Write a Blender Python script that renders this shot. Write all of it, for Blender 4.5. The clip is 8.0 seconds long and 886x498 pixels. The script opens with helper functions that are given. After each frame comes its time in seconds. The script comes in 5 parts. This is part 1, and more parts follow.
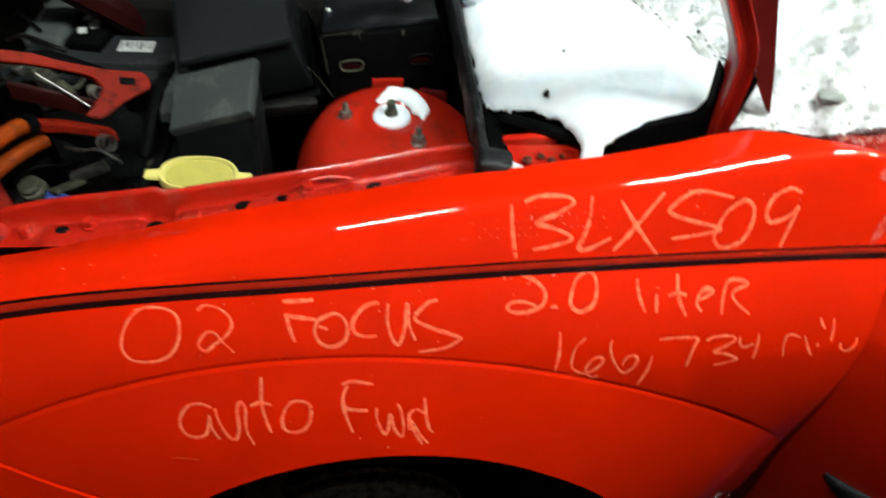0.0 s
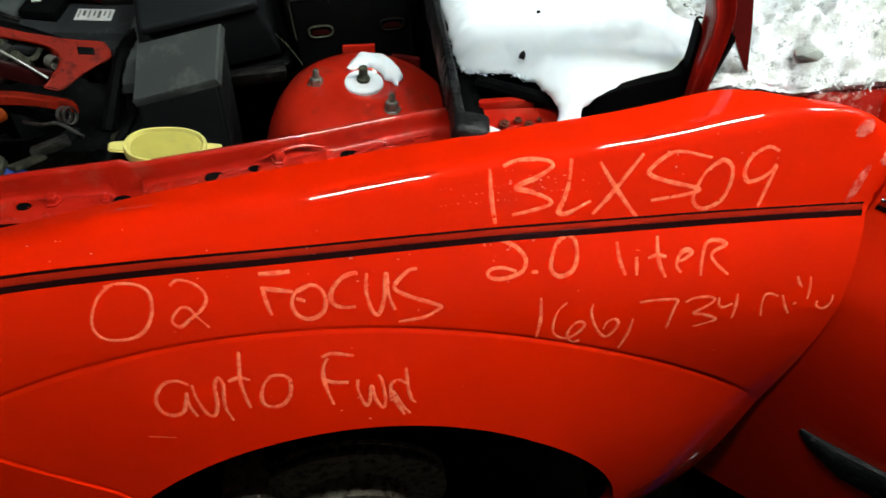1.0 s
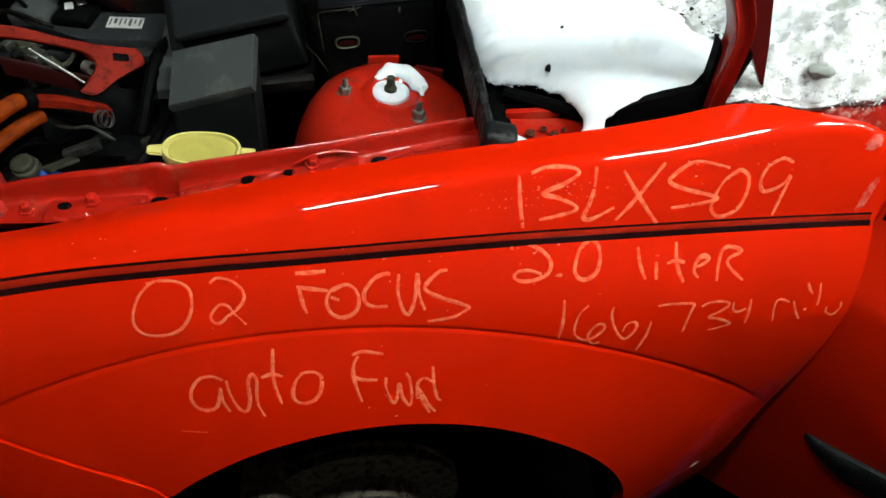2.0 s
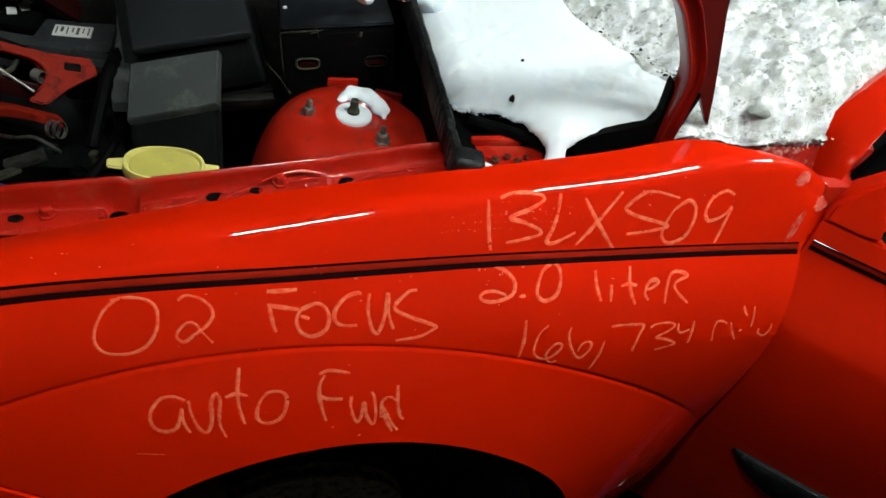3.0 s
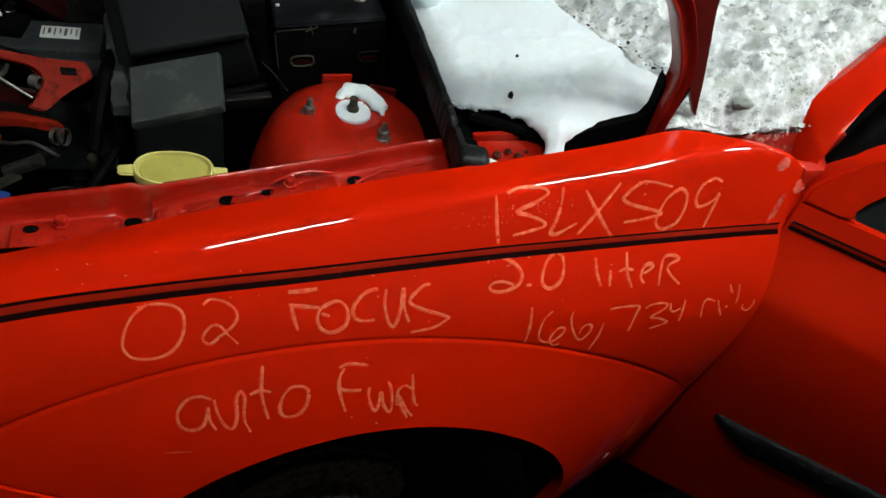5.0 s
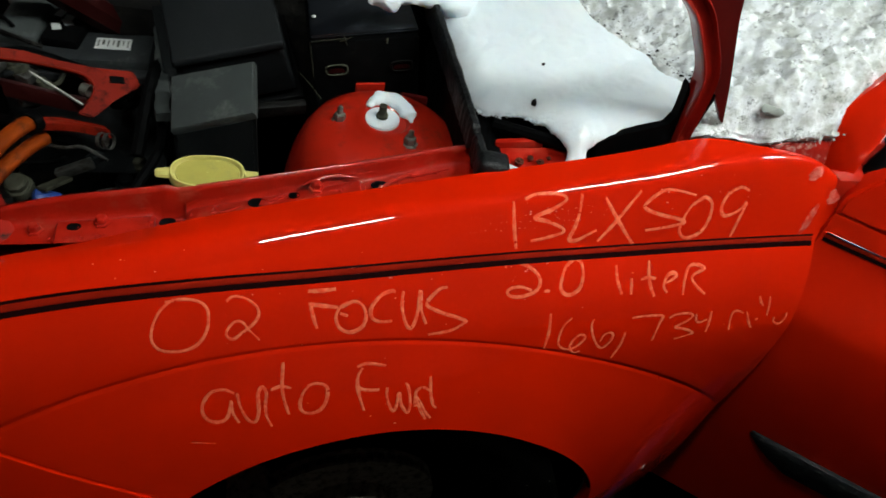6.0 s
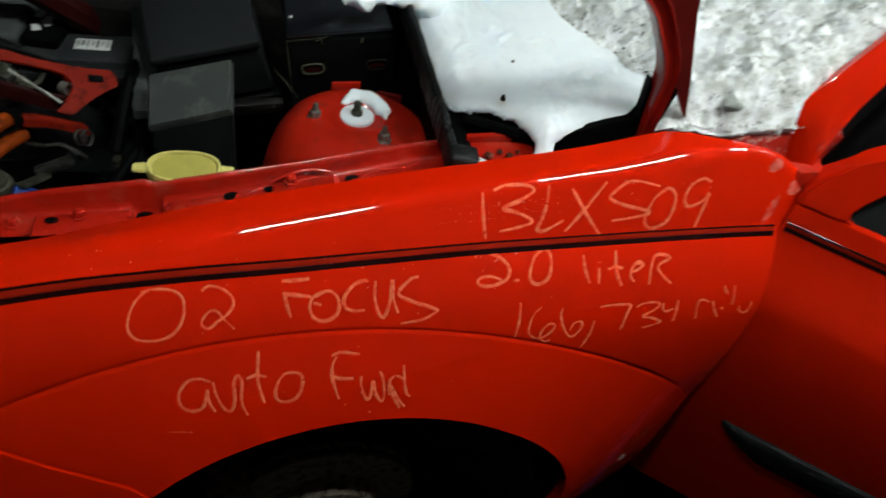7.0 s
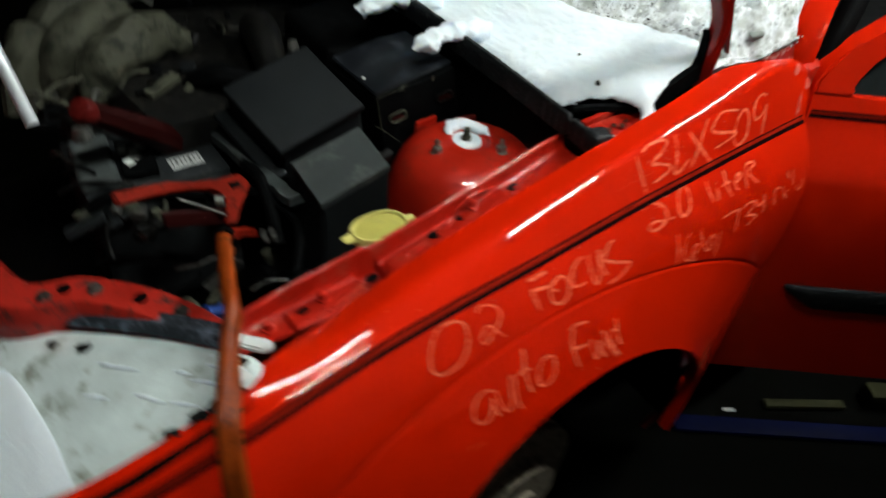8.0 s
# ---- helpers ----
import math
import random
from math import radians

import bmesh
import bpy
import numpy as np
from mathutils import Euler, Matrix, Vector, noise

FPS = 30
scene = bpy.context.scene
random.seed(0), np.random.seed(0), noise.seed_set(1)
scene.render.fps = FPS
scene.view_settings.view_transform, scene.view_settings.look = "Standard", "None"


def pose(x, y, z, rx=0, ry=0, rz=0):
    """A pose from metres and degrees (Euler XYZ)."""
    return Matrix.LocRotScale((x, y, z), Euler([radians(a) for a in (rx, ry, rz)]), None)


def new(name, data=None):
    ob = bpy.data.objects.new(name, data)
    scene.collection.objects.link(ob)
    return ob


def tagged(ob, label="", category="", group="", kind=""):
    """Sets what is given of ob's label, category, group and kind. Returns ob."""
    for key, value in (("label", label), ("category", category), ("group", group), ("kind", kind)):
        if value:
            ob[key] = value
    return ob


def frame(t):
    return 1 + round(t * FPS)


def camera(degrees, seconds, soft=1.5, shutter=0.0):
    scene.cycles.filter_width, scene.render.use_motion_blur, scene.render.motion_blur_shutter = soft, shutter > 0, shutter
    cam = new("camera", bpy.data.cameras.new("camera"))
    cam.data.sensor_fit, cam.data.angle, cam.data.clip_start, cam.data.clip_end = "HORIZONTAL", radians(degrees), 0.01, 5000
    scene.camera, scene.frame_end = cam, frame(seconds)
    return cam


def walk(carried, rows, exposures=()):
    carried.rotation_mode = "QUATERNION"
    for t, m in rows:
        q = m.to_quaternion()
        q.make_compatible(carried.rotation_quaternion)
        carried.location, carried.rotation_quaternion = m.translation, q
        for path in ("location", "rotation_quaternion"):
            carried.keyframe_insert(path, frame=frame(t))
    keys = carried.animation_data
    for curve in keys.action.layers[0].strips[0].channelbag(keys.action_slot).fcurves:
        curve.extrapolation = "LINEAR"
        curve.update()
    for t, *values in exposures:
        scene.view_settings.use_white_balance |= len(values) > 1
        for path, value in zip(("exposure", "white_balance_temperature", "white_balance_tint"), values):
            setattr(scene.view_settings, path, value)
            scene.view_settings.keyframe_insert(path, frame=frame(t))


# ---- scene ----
cam = camera(64.6, 8.0, soft=1.6, shutter=0.6)
ROWS = [
    (0, -0.0425, -0.4193, 1.3495, 43.28, -4.08, -5.14),
    (0.5, -0.0261, -0.4133, 1.3314, 41.08, -4.27, -8.06),
    (1, -0.0465, -0.4158, 1.337, 41.34, -4.75, -7.7),
    (2.5, -0.1108, -0.4406, 1.3486, 43.47, -7.89, -8.55),
    (3, -0.1438, -0.4395, 1.35, 44.92, -11.62, -11.92),
    (3.5, -0.1641, -0.4354, 1.3552, 44.57, -11.09, -13.11),
    (4, -0.1721, -0.4291, 1.3689, 44.04, -12.57, -15.17),
    (5.5, -0.2101, -0.4357, 1.3793, 43.49, -12.64, -15.85),
    (6, -0.1658, -0.4542, 1.387, 43.64, -9.89, -11.59),
    (6.5, -0.1172, -0.4794, 1.3753, 43.58, -8.56, -8.57),
    (7, -0.1525, -0.4845, 1.3912, 44.48, -10.2, -12.48),
    (7.5, -0.39, -0.4592, 1.3983, 48.96, -15.57, -23.02),
    (7.6, -0.4247, -0.4582, 1.4432, 47.39, -14.27, -22.94),
    (7.7, -0.4622, -0.4524, 1.4649, 45.73, -13.45, -25.92),
    (7.8, -0.5016, -0.4409, 1.4646, 44.93, -9.80, -29.69),
    (7.9, -0.5430, -0.4237, 1.4423, 46.18, -6.42, -33.68),
    (8, -0.5863, -0.4008, 1.3979, 49.30, -4.19, -37.07),
]
EXPOSURES = [(0, 0.84), (0.5, 0.62), (1, 0.60), (2.5, 0.45), (3.5, 0.10), (5.5, 0.0), (7.5, -0.08), (8, 0.22)]
walk(cam, [(t, pose(*p)) for t, *p in ROWS], EXPOSURES)

# ---- world and light ----
world = bpy.data.worlds.new("hall_air")
scene.world = world
world.use_nodes = True
world.node_tree.nodes["Background"].inputs[0].default_value = (0.75, 0.9, 1.0, 1)
world.node_tree.nodes["Background"].inputs[1].default_value = 0.004
TUBE_POWER = 178.0
TUBES = [(-0.40, -0.38), (0.55, -0.38), (1.27, -0.38), (2.10, -0.38)]
TUBE_Z, TUBE_LONG = 2.32, 0.38


# ---- materials ----
def nodes_of(name):
    m = bpy.data.materials.new(name)
    m.use_nodes = True
    return m, m.node_tree.nodes, m.node_tree.links, m.node_tree.nodes["Principled BSDF"]


def coords(N, L, scale):
    tc, mp = N.new("ShaderNodeTexCoord"), N.new("ShaderNodeMapping")
    mp.inputs["Scale"].default_value = (scale, scale, scale) if not isinstance(scale, tuple) else scale
    L.new(tc.outputs["Object"], mp.inputs["Vector"])
    return mp.outputs["Vector"]


def noise_tex(N, L, scale, detail=4.0, rough=0.6):
    n = N.new("ShaderNodeTexNoise")
    n.inputs["Scale"].default_value = 1.0
    n.inputs["Detail"].default_value = detail
    n.inputs["Roughness"].default_value = rough
    L.new(coords(N, L, scale), n.inputs["Vector"])
    return n.outputs["Fac"]


def ramp(N, L, fac, stops):
    r = N.new("ShaderNodeValToRGB")
    while len(r.color_ramp.elements) < len(stops):
        r.color_ramp.elements.new(0.5)
    for e, (p, c) in zip(r.color_ramp.elements, stops):
        e.position = p
        e.color = (c, c, c, 1) if isinstance(c, (int, float)) else (*c, 1)
    L.new(fac, r.inputs["Fac"])
    return r.outputs["Color"]


def mix(N, L, fac, a, b):
    m = N.new("ShaderNodeMix")
    m.data_type = "RGBA"
    for sock, v in ((m.inputs[0], fac), (m.inputs[6], a), (m.inputs[7], b)):
        if isinstance(v, (int, float)):
            sock.default_value = v
        elif isinstance(v, tuple):
            sock.default_value = (*v, 1)
        else:
            L.new(v, sock)
    return m.outputs[2]


def surface(name, color, rough=0.5, metal=0.0, coat=0.0, vary=0.25, scale=25.0, grain=220.0, bump=0.15, dirt=None, dirt_amount=0.5, spec=0.5, deep=0.001):
    """A plain procedural surface: mottled colour, grain, uneven gloss and, where given, dirt in patches."""
    m, N, L, B = nodes_of(name)
    big, fine = noise_tex(N, L, scale), noise_tex(N, L, grain, 3.0)
    dark = tuple(c * (1 - vary) for c in color)
    light = tuple(min(1.0, c * (1 + vary)) for c in color)
    col = mix(N, L, big, dark, light)
    if dirt:
        patch = ramp(N, L, noise_tex(N, L, scale * 1.7, 6.0, 0.7), ((0.62 - 0.3 * dirt_amount, 0.0), (0.72 - 0.2 * dirt_amount, 1.0)))
        col = mix(N, L, patch, col, dirt)
    L.new(col, B.inputs["Base Color"])
    L.new(ramp(N, L, big, ((0.3, max(0.02, rough * 0.75)), (0.7, min(1.0, rough * 1.25)))), B.inputs["Roughness"])
    B.inputs["Metallic"].default_value = metal
    B.inputs["Specular IOR Level"].default_value = spec
    B.inputs["Coat Weight"].default_value = coat
    B.inputs["Coat Roughness"].default_value = 0.04
    if bump:
        b = N.new("ShaderNodeBump")
        b.inputs["Strength"].default_value = bump
        b.inputs["Distance"].default_value = deep
        L.new(fine, b.inputs["Height"])
        L.new(b.outputs["Normal"], B.inputs["Normal"])
        if coat:
            L.new(b.outputs["Normal"], B.inputs["Coat Normal"])
    return m


def paint(name, color, dirt_amount=0.25, rough=0.35):
    """Clear-coated car paint with faint dust and water specks."""
    m, N, L, B = nodes_of(name)
    big, fine = noise_tex(N, L, 6.0), noise_tex(N, L, 900.0, 2.0)
    col = mix(N, L, big, tuple(c * 0.9 for c in color), tuple(min(1, c * 1.08) for c in color))
    dust = ramp(N, L, noise_tex(N, L, 22.0, 8.0, 0.75), ((0.5, 0.0), (0.9, dirt_amount)))
    col = mix(N, L, dust, col, (0.48, 0.035, 0.016))
    L.new(col, B.inputs["Base Color"])
    L.new(ramp(N, L, big, ((0.2, rough * 0.8), (0.8, rough * 1.2))), B.inputs["Roughness"])
    B.inputs["Specular IOR Level"].default_value = 0.02
    B.inputs["Coat Weight"].default_value = 1.0
    L.new(ramp(N, L, dust, ((0.0, 0.025), (1.0, 0.06))), B.inputs["Coat Roughness"])
    b = N.new("ShaderNodeBump")
    b.inputs["Strength"].default_value = 0.03
    b.inputs["Distance"].default_value = 0.0006
    L.new(fine, b.inputs["Height"])
    L.new(b.outputs["Normal"], B.inputs["Normal"])
    return m


def snow_material(name, dirty):
    m, N, L, B = nodes_of(name)
    big, mid, fine = noise_tex(N, L, 9.0, 6.0), noise_tex(N, L, 45.0, 6.0, 0.7), noise_tex(N, L, 260.0, 4.0, 0.7)
    col = mix(N, L, big, *(((0.80, 0.84, 0.88), (0.9, 0.91, 0.92)) if dirty else ((0.81, 0.90, 1.0), (0.86, 0.94, 1.0))))
    if dirty:
        grey = mix(N, L, ramp(N, L, mid, ((0.40, 1.0), (0.60, 0.0))), col, (0.44, 0.46, 0.42))
        specks = ramp(N, L, noise_tex(N, L, 80.0, 9.0, 0.85), ((0.535, 0.0), (0.60, 1.0)))
        grey = mix(N, L, specks, grey, (0.085, 0.095, 0.08))
        zone = ramp(N, L, big, ((0.3, 0.35), (0.6, 1.0)))
        col = mix(N, L, zone, col, grey)
    L.new(col, B.inputs["Base Color"])
    B.inputs["Roughness"].default_value = 0.75 if not dirty else 0.6
    B.inputs["Subsurface Weight"].default_value = 0.0 if dirty else 0.35
    B.inputs["Subsurface Radius"].default_value = (0.02, 0.024, 0.03)
    B.inputs["Subsurface Scale"].default_value = 1.0
    b = N.new("ShaderNodeBump")
    b.inputs["Strength"].default_value = 0.6 if dirty else 0.35
    b.inputs["Distance"].default_value = 0.004
    L.new(mix(N, L, 0.5, mid, fine), b.inputs["Height"])
    L.new(b.outputs["Normal"], B.inputs["Normal"])
    return m


def glass_material(name, tint, rough=0.02):
    """Tinted glass; a paler teal film puts its reflections into the colour."""
    m, N, L, B = nodes_of(name)
    film = ramp(N, L, noise_tex(N, L, 12.0, 8.0, 0.7), ((0.35, 0.25), (0.7, 0.9)))
    L.new(mix(N, L, film, tint, (0.3, 0.38, 0.35)), B.inputs["Base Color"])
    L.new(ramp(N, L, film, ((0.2, rough), (0.9, 0.5))), B.inputs["Roughness"])
    B.inputs["Transmission Weight"].default_value = 0.55
    B.inputs["IOR"].default_value = 1.45
    return m


def glow(name, color, strength):
    m, N, L, B = nodes_of(name)
    B.inputs["Base Color"].default_value = (0.8, 0.8, 0.8, 1)
    B.inputs["Emission Color"].default_value = (*color, 1)
    B.inputs["Emission Strength"].default_value = strength
    return m


RED = (0.60, 0.0118, 0.0001)
M = {
    "red": paint("red_car_paint", RED, 0.10, 0.55),
    "red_dull": surface("dull_red_inner_paint", (0.42, 0.013, 0.004), 0.4, coat=0.8, vary=0.25, scale=18, dirt=(0.26, 0.018, 0.009), dirt_amount=0.25, spec=0.2, bump=0.05),
    "red_wet": surface("wet_dusty_red_paint", (0.35, 0.009, 0.003), 0.42, coat=0.55, vary=0.25, scale=26, grain=45, bump=0.35, deep=0.002, dirt=(0.34, 0.028, 0.014), dirt_amount=0.28, spec=0.12),
    "red_scuffed": surface("salt_scuffed_red_paint", (0.44, 0.016, 0.008), 0.5, coat=0.2, vary=0.3, scale=40, grain=180, bump=0.6, dirt=(0.62, 0.36, 0.30), dirt_amount=0.38, spec=0.2),
    "red_hinge": surface("worn_red_hinge_paint", (0.27, 0.010, 0.005), 0.4, coat=0.5, vary=0.3, scale=40, spec=0.15),
    "red_grimy": surface("grimy_scuffed_red_paint", (0.36, 0.016, 0.009), 0.45, coat=0.5, vary=0.4, scale=35, grain=110, bump=0.5, dirt=(0.03, 0.02, 0.018), dirt_amount=0.30, spec=0.2),
    "water": surface("water_on_red_paint", (0.40, 0.016, 0.009), 0.06, coat=1.0, vary=0.2, scale=60, bump=0.0, spec=0.6),
    "salt": surface("salt_smeared_red_paint", (0.60, 0.12, 0.085), 0.55, vary=0.3, scale=60, grain=500, bump=0.4, dirt=(0.52, 0.014, 0.002), dirt_amount=0.75, spec=0.2),
    "drop": surface("speck_and_reflection_dot", (0.78, 0.16, 0.11), 0.3, coat=0.5, vary=0.3, scale=200, spec=0.4),
    # blue-grey patches paint the reflections on the black seal
    "seal": surface("black_seal_painted_reflections", (0.03, 0.034, 0.04), 0.22, vary=0.5, scale=30, dirt=(0.13, 0.15, 0.19), dirt_amount=0.42, bump=0.3, spec=0.5),
    # darkened copy of the red, for dim parts whose shade is in the colour
    "red_dark": surface("darkened_red_paint", (0.085, 0.005, 0.004), 0.4, coat=0.15, vary=0.3, scale=30, spec=0.2),
    "stripe": surface("glossy_black_vinyl_stripe", (0.012, 0.002, 0.002), 0.05, vary=0.2, bump=0.0, spec=0.4),
    "stripe_red": surface("dark_red_vinyl_stripe", (0.26, 0.010, 0.003), 0.06, vary=0.2, bump=0.0, spec=0.4),
    "chalk": surface("peach_paint_marker", (0.90, 0.160, 0.072), 0.85, vary=0.25, scale=70, grain=900, bump=0.15, dirt=(0.80, 0.070, 0.026), dirt_amount=0.62, spec=0.1),
    # darker than real plastic; the deep bay's shade is in the colour
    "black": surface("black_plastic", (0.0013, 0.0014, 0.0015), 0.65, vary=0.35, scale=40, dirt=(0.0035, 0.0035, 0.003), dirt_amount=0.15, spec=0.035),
    "rubber": surface("worn_black_rubber", (0.0045, 0.005, 0.0055), 0.5, vary=0.45, scale=55, dirt=(0.050, 0.052, 0.050), dirt_amount=0.18, bump=0.9, deep=0.002, spec=0.25),
    "box": surface("dusty_grey_black_plastic", (0.0075, 0.0086, 0.0092), 0.6, vary=0.3, scale=14, dirt=(0.009, 0.0098, 0.0098), dirt_amount=0.3, bump=0.3, spec=0.1),
    # paler grey patches put the box top's sheen into the colour
    "sheen": surface("black_plastic_painted_sheen", (0.006, 0.007, 0.009), 0.38, vary=0.6, scale=18, dirt=(0.024, 0.027, 0.032), dirt_amount=0.3, bump=0.2, spec=0.4),
    "panel": surface("dusty_grey_plastic_cover", (0.036, 0.041, 0.040), 0.6, vary=0.5, scale=12, dirt=(0.075, 0.08, 0.074), dirt_amount=0.32, bump=0.3, spec=0.15),
    "case": surface("worn_grey_battery_case", (0.016, 0.018, 0.019), 0.5, vary=0.5, scale=30, dirt=(0.04, 0.042, 0.042), dirt_amount=0.2, bump=0.4, spec=0.2),
    "metal": surface("grimy_grey_metal", (0.12, 0.12, 0.11), 0.45, 0.8, vary=0.4, scale=60, dirt=(0.05, 0.04, 0.028), dirt_amount=0.4, bump=0.4),
    "bright": surface("bright_aluminium", (0.62, 0.64, 0.66), 0.4, 0.35, vary=0.2, scale=40),
    "rust": surface("dark_rust", (0.10, 0.022, 0.012), 0.75, vary=0.5, scale=120, grain=400, bump=0.8, dirt=(0.03, 0.012, 0.008), dirt_amount=0.5, spec=0.1),
    "zinc": surface("zinc_plated_bolt", (0.26, 0.26, 0.23), 0.42, 0.8, vary=0.35, scale=200, dirt=(0.10, 0.07, 0.04), dirt_amount=0.3),
    "iron": surface("rusty_grey_brake_iron", (0.30, 0.26, 0.20), 0.6, 0.3, vary=0.35, scale=40, dirt=(0.06, 0.035, 0.02), dirt_amount=0.5, bump=0.4, spec=0.2),
    "yellow": surface("pale_yellow_plastic", (0.56, 0.50, 0.15), 0.5, vary=0.1, scale=60, spec=0.3),
    "yellow_face": surface("smudged_yellow_plastic", (0.38, 0.335, 0.075), 0.45, vary=0.16, scale=45, dirt=(0.33, 0.30, 0.08), dirt_amount=0.3, spec=0.2),
    "orange": surface("orange_cable_jacket", (0.20, 0.030, 0.002), 0.4, vary=0.35, scale=30, dirt=(0.08, 0.014, 0.003), dirt_amount=0.35, spec=0.2),
    "clamp": surface("red_clamp_plastic", (0.15, 0.008, 0.003), 0.5, vary=0.3, scale=40, dirt=(0.05, 0.004, 0.002), dirt_amount=0.3, spec=0.06),
    "intake": surface("dusty_beige_intake_plastic", (0.046, 0.046, 0.032), 0.65, vary=0.5, scale=20, dirt=(0.015, 0.015, 0.011), dirt_amount=0.45, bump=0.5, spec=0.1),
    # grime tone also lowered to hold the bay's shade
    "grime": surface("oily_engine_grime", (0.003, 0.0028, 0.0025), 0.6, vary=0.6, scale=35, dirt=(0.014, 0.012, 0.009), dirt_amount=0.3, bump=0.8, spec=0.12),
    "maroon": surface("dark_maroon_rubber", (0.015, 0.0011, 0.0009), 0.55, vary=0.35, scale=40, spec=0.08),
    "white": surface("white_label_paper", (0.55, 0.56, 0.54), 0.6, vary=0.1, scale=60),
    "lens": surface("clouded_headlight_lens", (0.62, 0.69, 0.67), 0.2, coat=0.9, vary=0.4, scale=14, grain=35, bump=0.5, deep=0.002, dirt=(0.25, 0.26, 0.21), dirt_amount=0.25),
    "ice": surface("grey_ice", (0.24, 0.26, 0.24), 0.5, vary=0.3, scale=60, spec=0.2),
    # wood and blue plastic darkened to sit in the floor's painted shade
    "olive": surface("shade_darkened_olive_wood", (0.035, 0.034, 0.016), 0.7, vary=0.4, scale=30, spec=0.05),
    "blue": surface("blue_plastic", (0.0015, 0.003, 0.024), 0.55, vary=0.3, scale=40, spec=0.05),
    "blue_clip": surface("bright_blue_plastic", (0.01, 0.05, 0.25), 0.4, vary=0.3, scale=40),
    # near-black base stands for shade that nothing here casts on the floor
    "floor": surface("shade_darkened_concrete", (0.0018, 0.0018, 0.0013), 0.8, vary=0.6, scale=4, grain=120, dirt=(0.002, 0.002, 0.0017), dirt_amount=0.5, bump=0.6, spec=0.02),
    "wall": surface("grey_hall_wall", (0.06, 0.06, 0.057), 0.8, vary=0.15, scale=2, grain=60),
    "ceiling": surface("dark_hall_ceiling", (0.018, 0.018, 0.018), 0.8, vary=0.15, scale=2, grain=60),
    "snow": snow_material("clean_snow", False),
    "dirty": snow_material("dirty_crusted_snow", True),
    "glass": glass_material("green_tinted_glass", (0.12, 0.24, 0.2)),
    "smoke": surface("dark_window_glass", (0.015, 0.02, 0.02), 0.06, coat=0.5, vary=0.2),
    "tube": glow("white_tube_light", (0.93, 1.0, 0.96), TUBE_POWER),
    # front lamp set weaker to balance brightness along the fender
    "tube_aged": glow("dimmed_tube_light", (0.93, 1.0, 0.96), TUBE_POWER * 0.62),
}


# ---- mesh tools ----
def thing(name, label, category, group="", kind="", at=(0, 0, 0)):
    ob = new(name)
    ob.empty_display_size = 0.05
    ob.location = at
    return tagged(ob, label, category, group, kind)


def part(name, bm, material, parent=None, label="", smooth=True):
    me = bpy.data.meshes.new(name)
    bmesh.ops.recalc_face_normals(bm, faces=bm.faces)
    for f in bm.faces:
        f.smooth = smooth
    bm.to_mesh(me)
    bm.free()
    for m in material if isinstance(material, (list, tuple)) else [material]:
        me.materials.append(M[m])
    if smooth:
        me.set_sharp_from_angle(angle=radians(38))
    ob = new(name, me)
    if parent:
        ob.parent = parent
        if parent.type == "EMPTY":
            ob.matrix_parent_inverse = Matrix.Translation(-Vector(parent.location))
    if label:
        ob["label"] = label
    return ob


def grid_mesh(rows, bm=None, closed=False, cap=False):
    """A sheet through rows of points; closed joins each row's ends."""
    bm = bm or bmesh.new()
    vs = [[bm.verts.new(p) for p in row] for row in rows]
    n = len(vs[0])
    for a, b in zip(vs, vs[1:]):
        for k in range(n if closed else n - 1):
            q = (a[k], a[(k + 1) % n], b[(k + 1) % n], b[k])
            if len({v.co.to_tuple(7) for v in q}) > 2:
                bm.faces.new(q)
    if cap:
        bm.faces.new(vs[0]), bm.faces.new(list(reversed(vs[-1])))
    return bm


def thicken(bm, t):
    bmesh.ops.recalc_face_normals(bm, faces=bm.faces)
    bmesh.ops.solidify(bm, geom=bm.faces[:], thickness=t)
    return bm


def smooth_line(points, n=8):
    """A Catmull-Rom line through the points."""
    ps = [Vector(p) for p in points]
    ps = [2 * ps[0] - ps[1], *ps, 2 * ps[-1] - ps[-2]]
    out = []
    for a, b, c, d in zip(ps, ps[1:], ps[2:], ps[3:]):
        for k in range(n):
            t = k / n
            out.append(0.5 * (2 * b + (c - a) * t + (2 * a - 5 * b + 4 * c - d) * t * t + (3 * b - a - 3 * c + d) * t ** 3))
    return out + [ps[-2]]


def tube(points, radius, sides=10, n=6, bm=None, ribs=0.0, straight=False):
    """A round tube along a line; radius a number or one per point; ribs: depth of corrugation."""
    line = [Vector(p) for p in points] if straight else smooth_line(points, n)
    rows, up = [], None
    for k, p in enumerate(line):
        d = (line[min(k + 1, len(line) - 1)] - line[max(k - 1, 0)]).normalized()
        if up is None:
            up = d.orthogonal().normalized()
        up = (up - d * up.dot(d)).normalized()
        side = d.cross(up)
        f = k / max(1, len(line) - 1)
        r = radius if isinstance(radius, (int, float)) else float(np.interp(f, np.linspace(0, 1, len(radius)), radius))
        r += ribs * (1 if k % 2 else -1)
        rows.append([p + r * (math.cos(a) * up + math.sin(a) * side) for a in np.linspace(0, 2 * math.pi, sides, endpoint=False)])
    return grid_mesh(rows, bm, closed=True, cap=True)


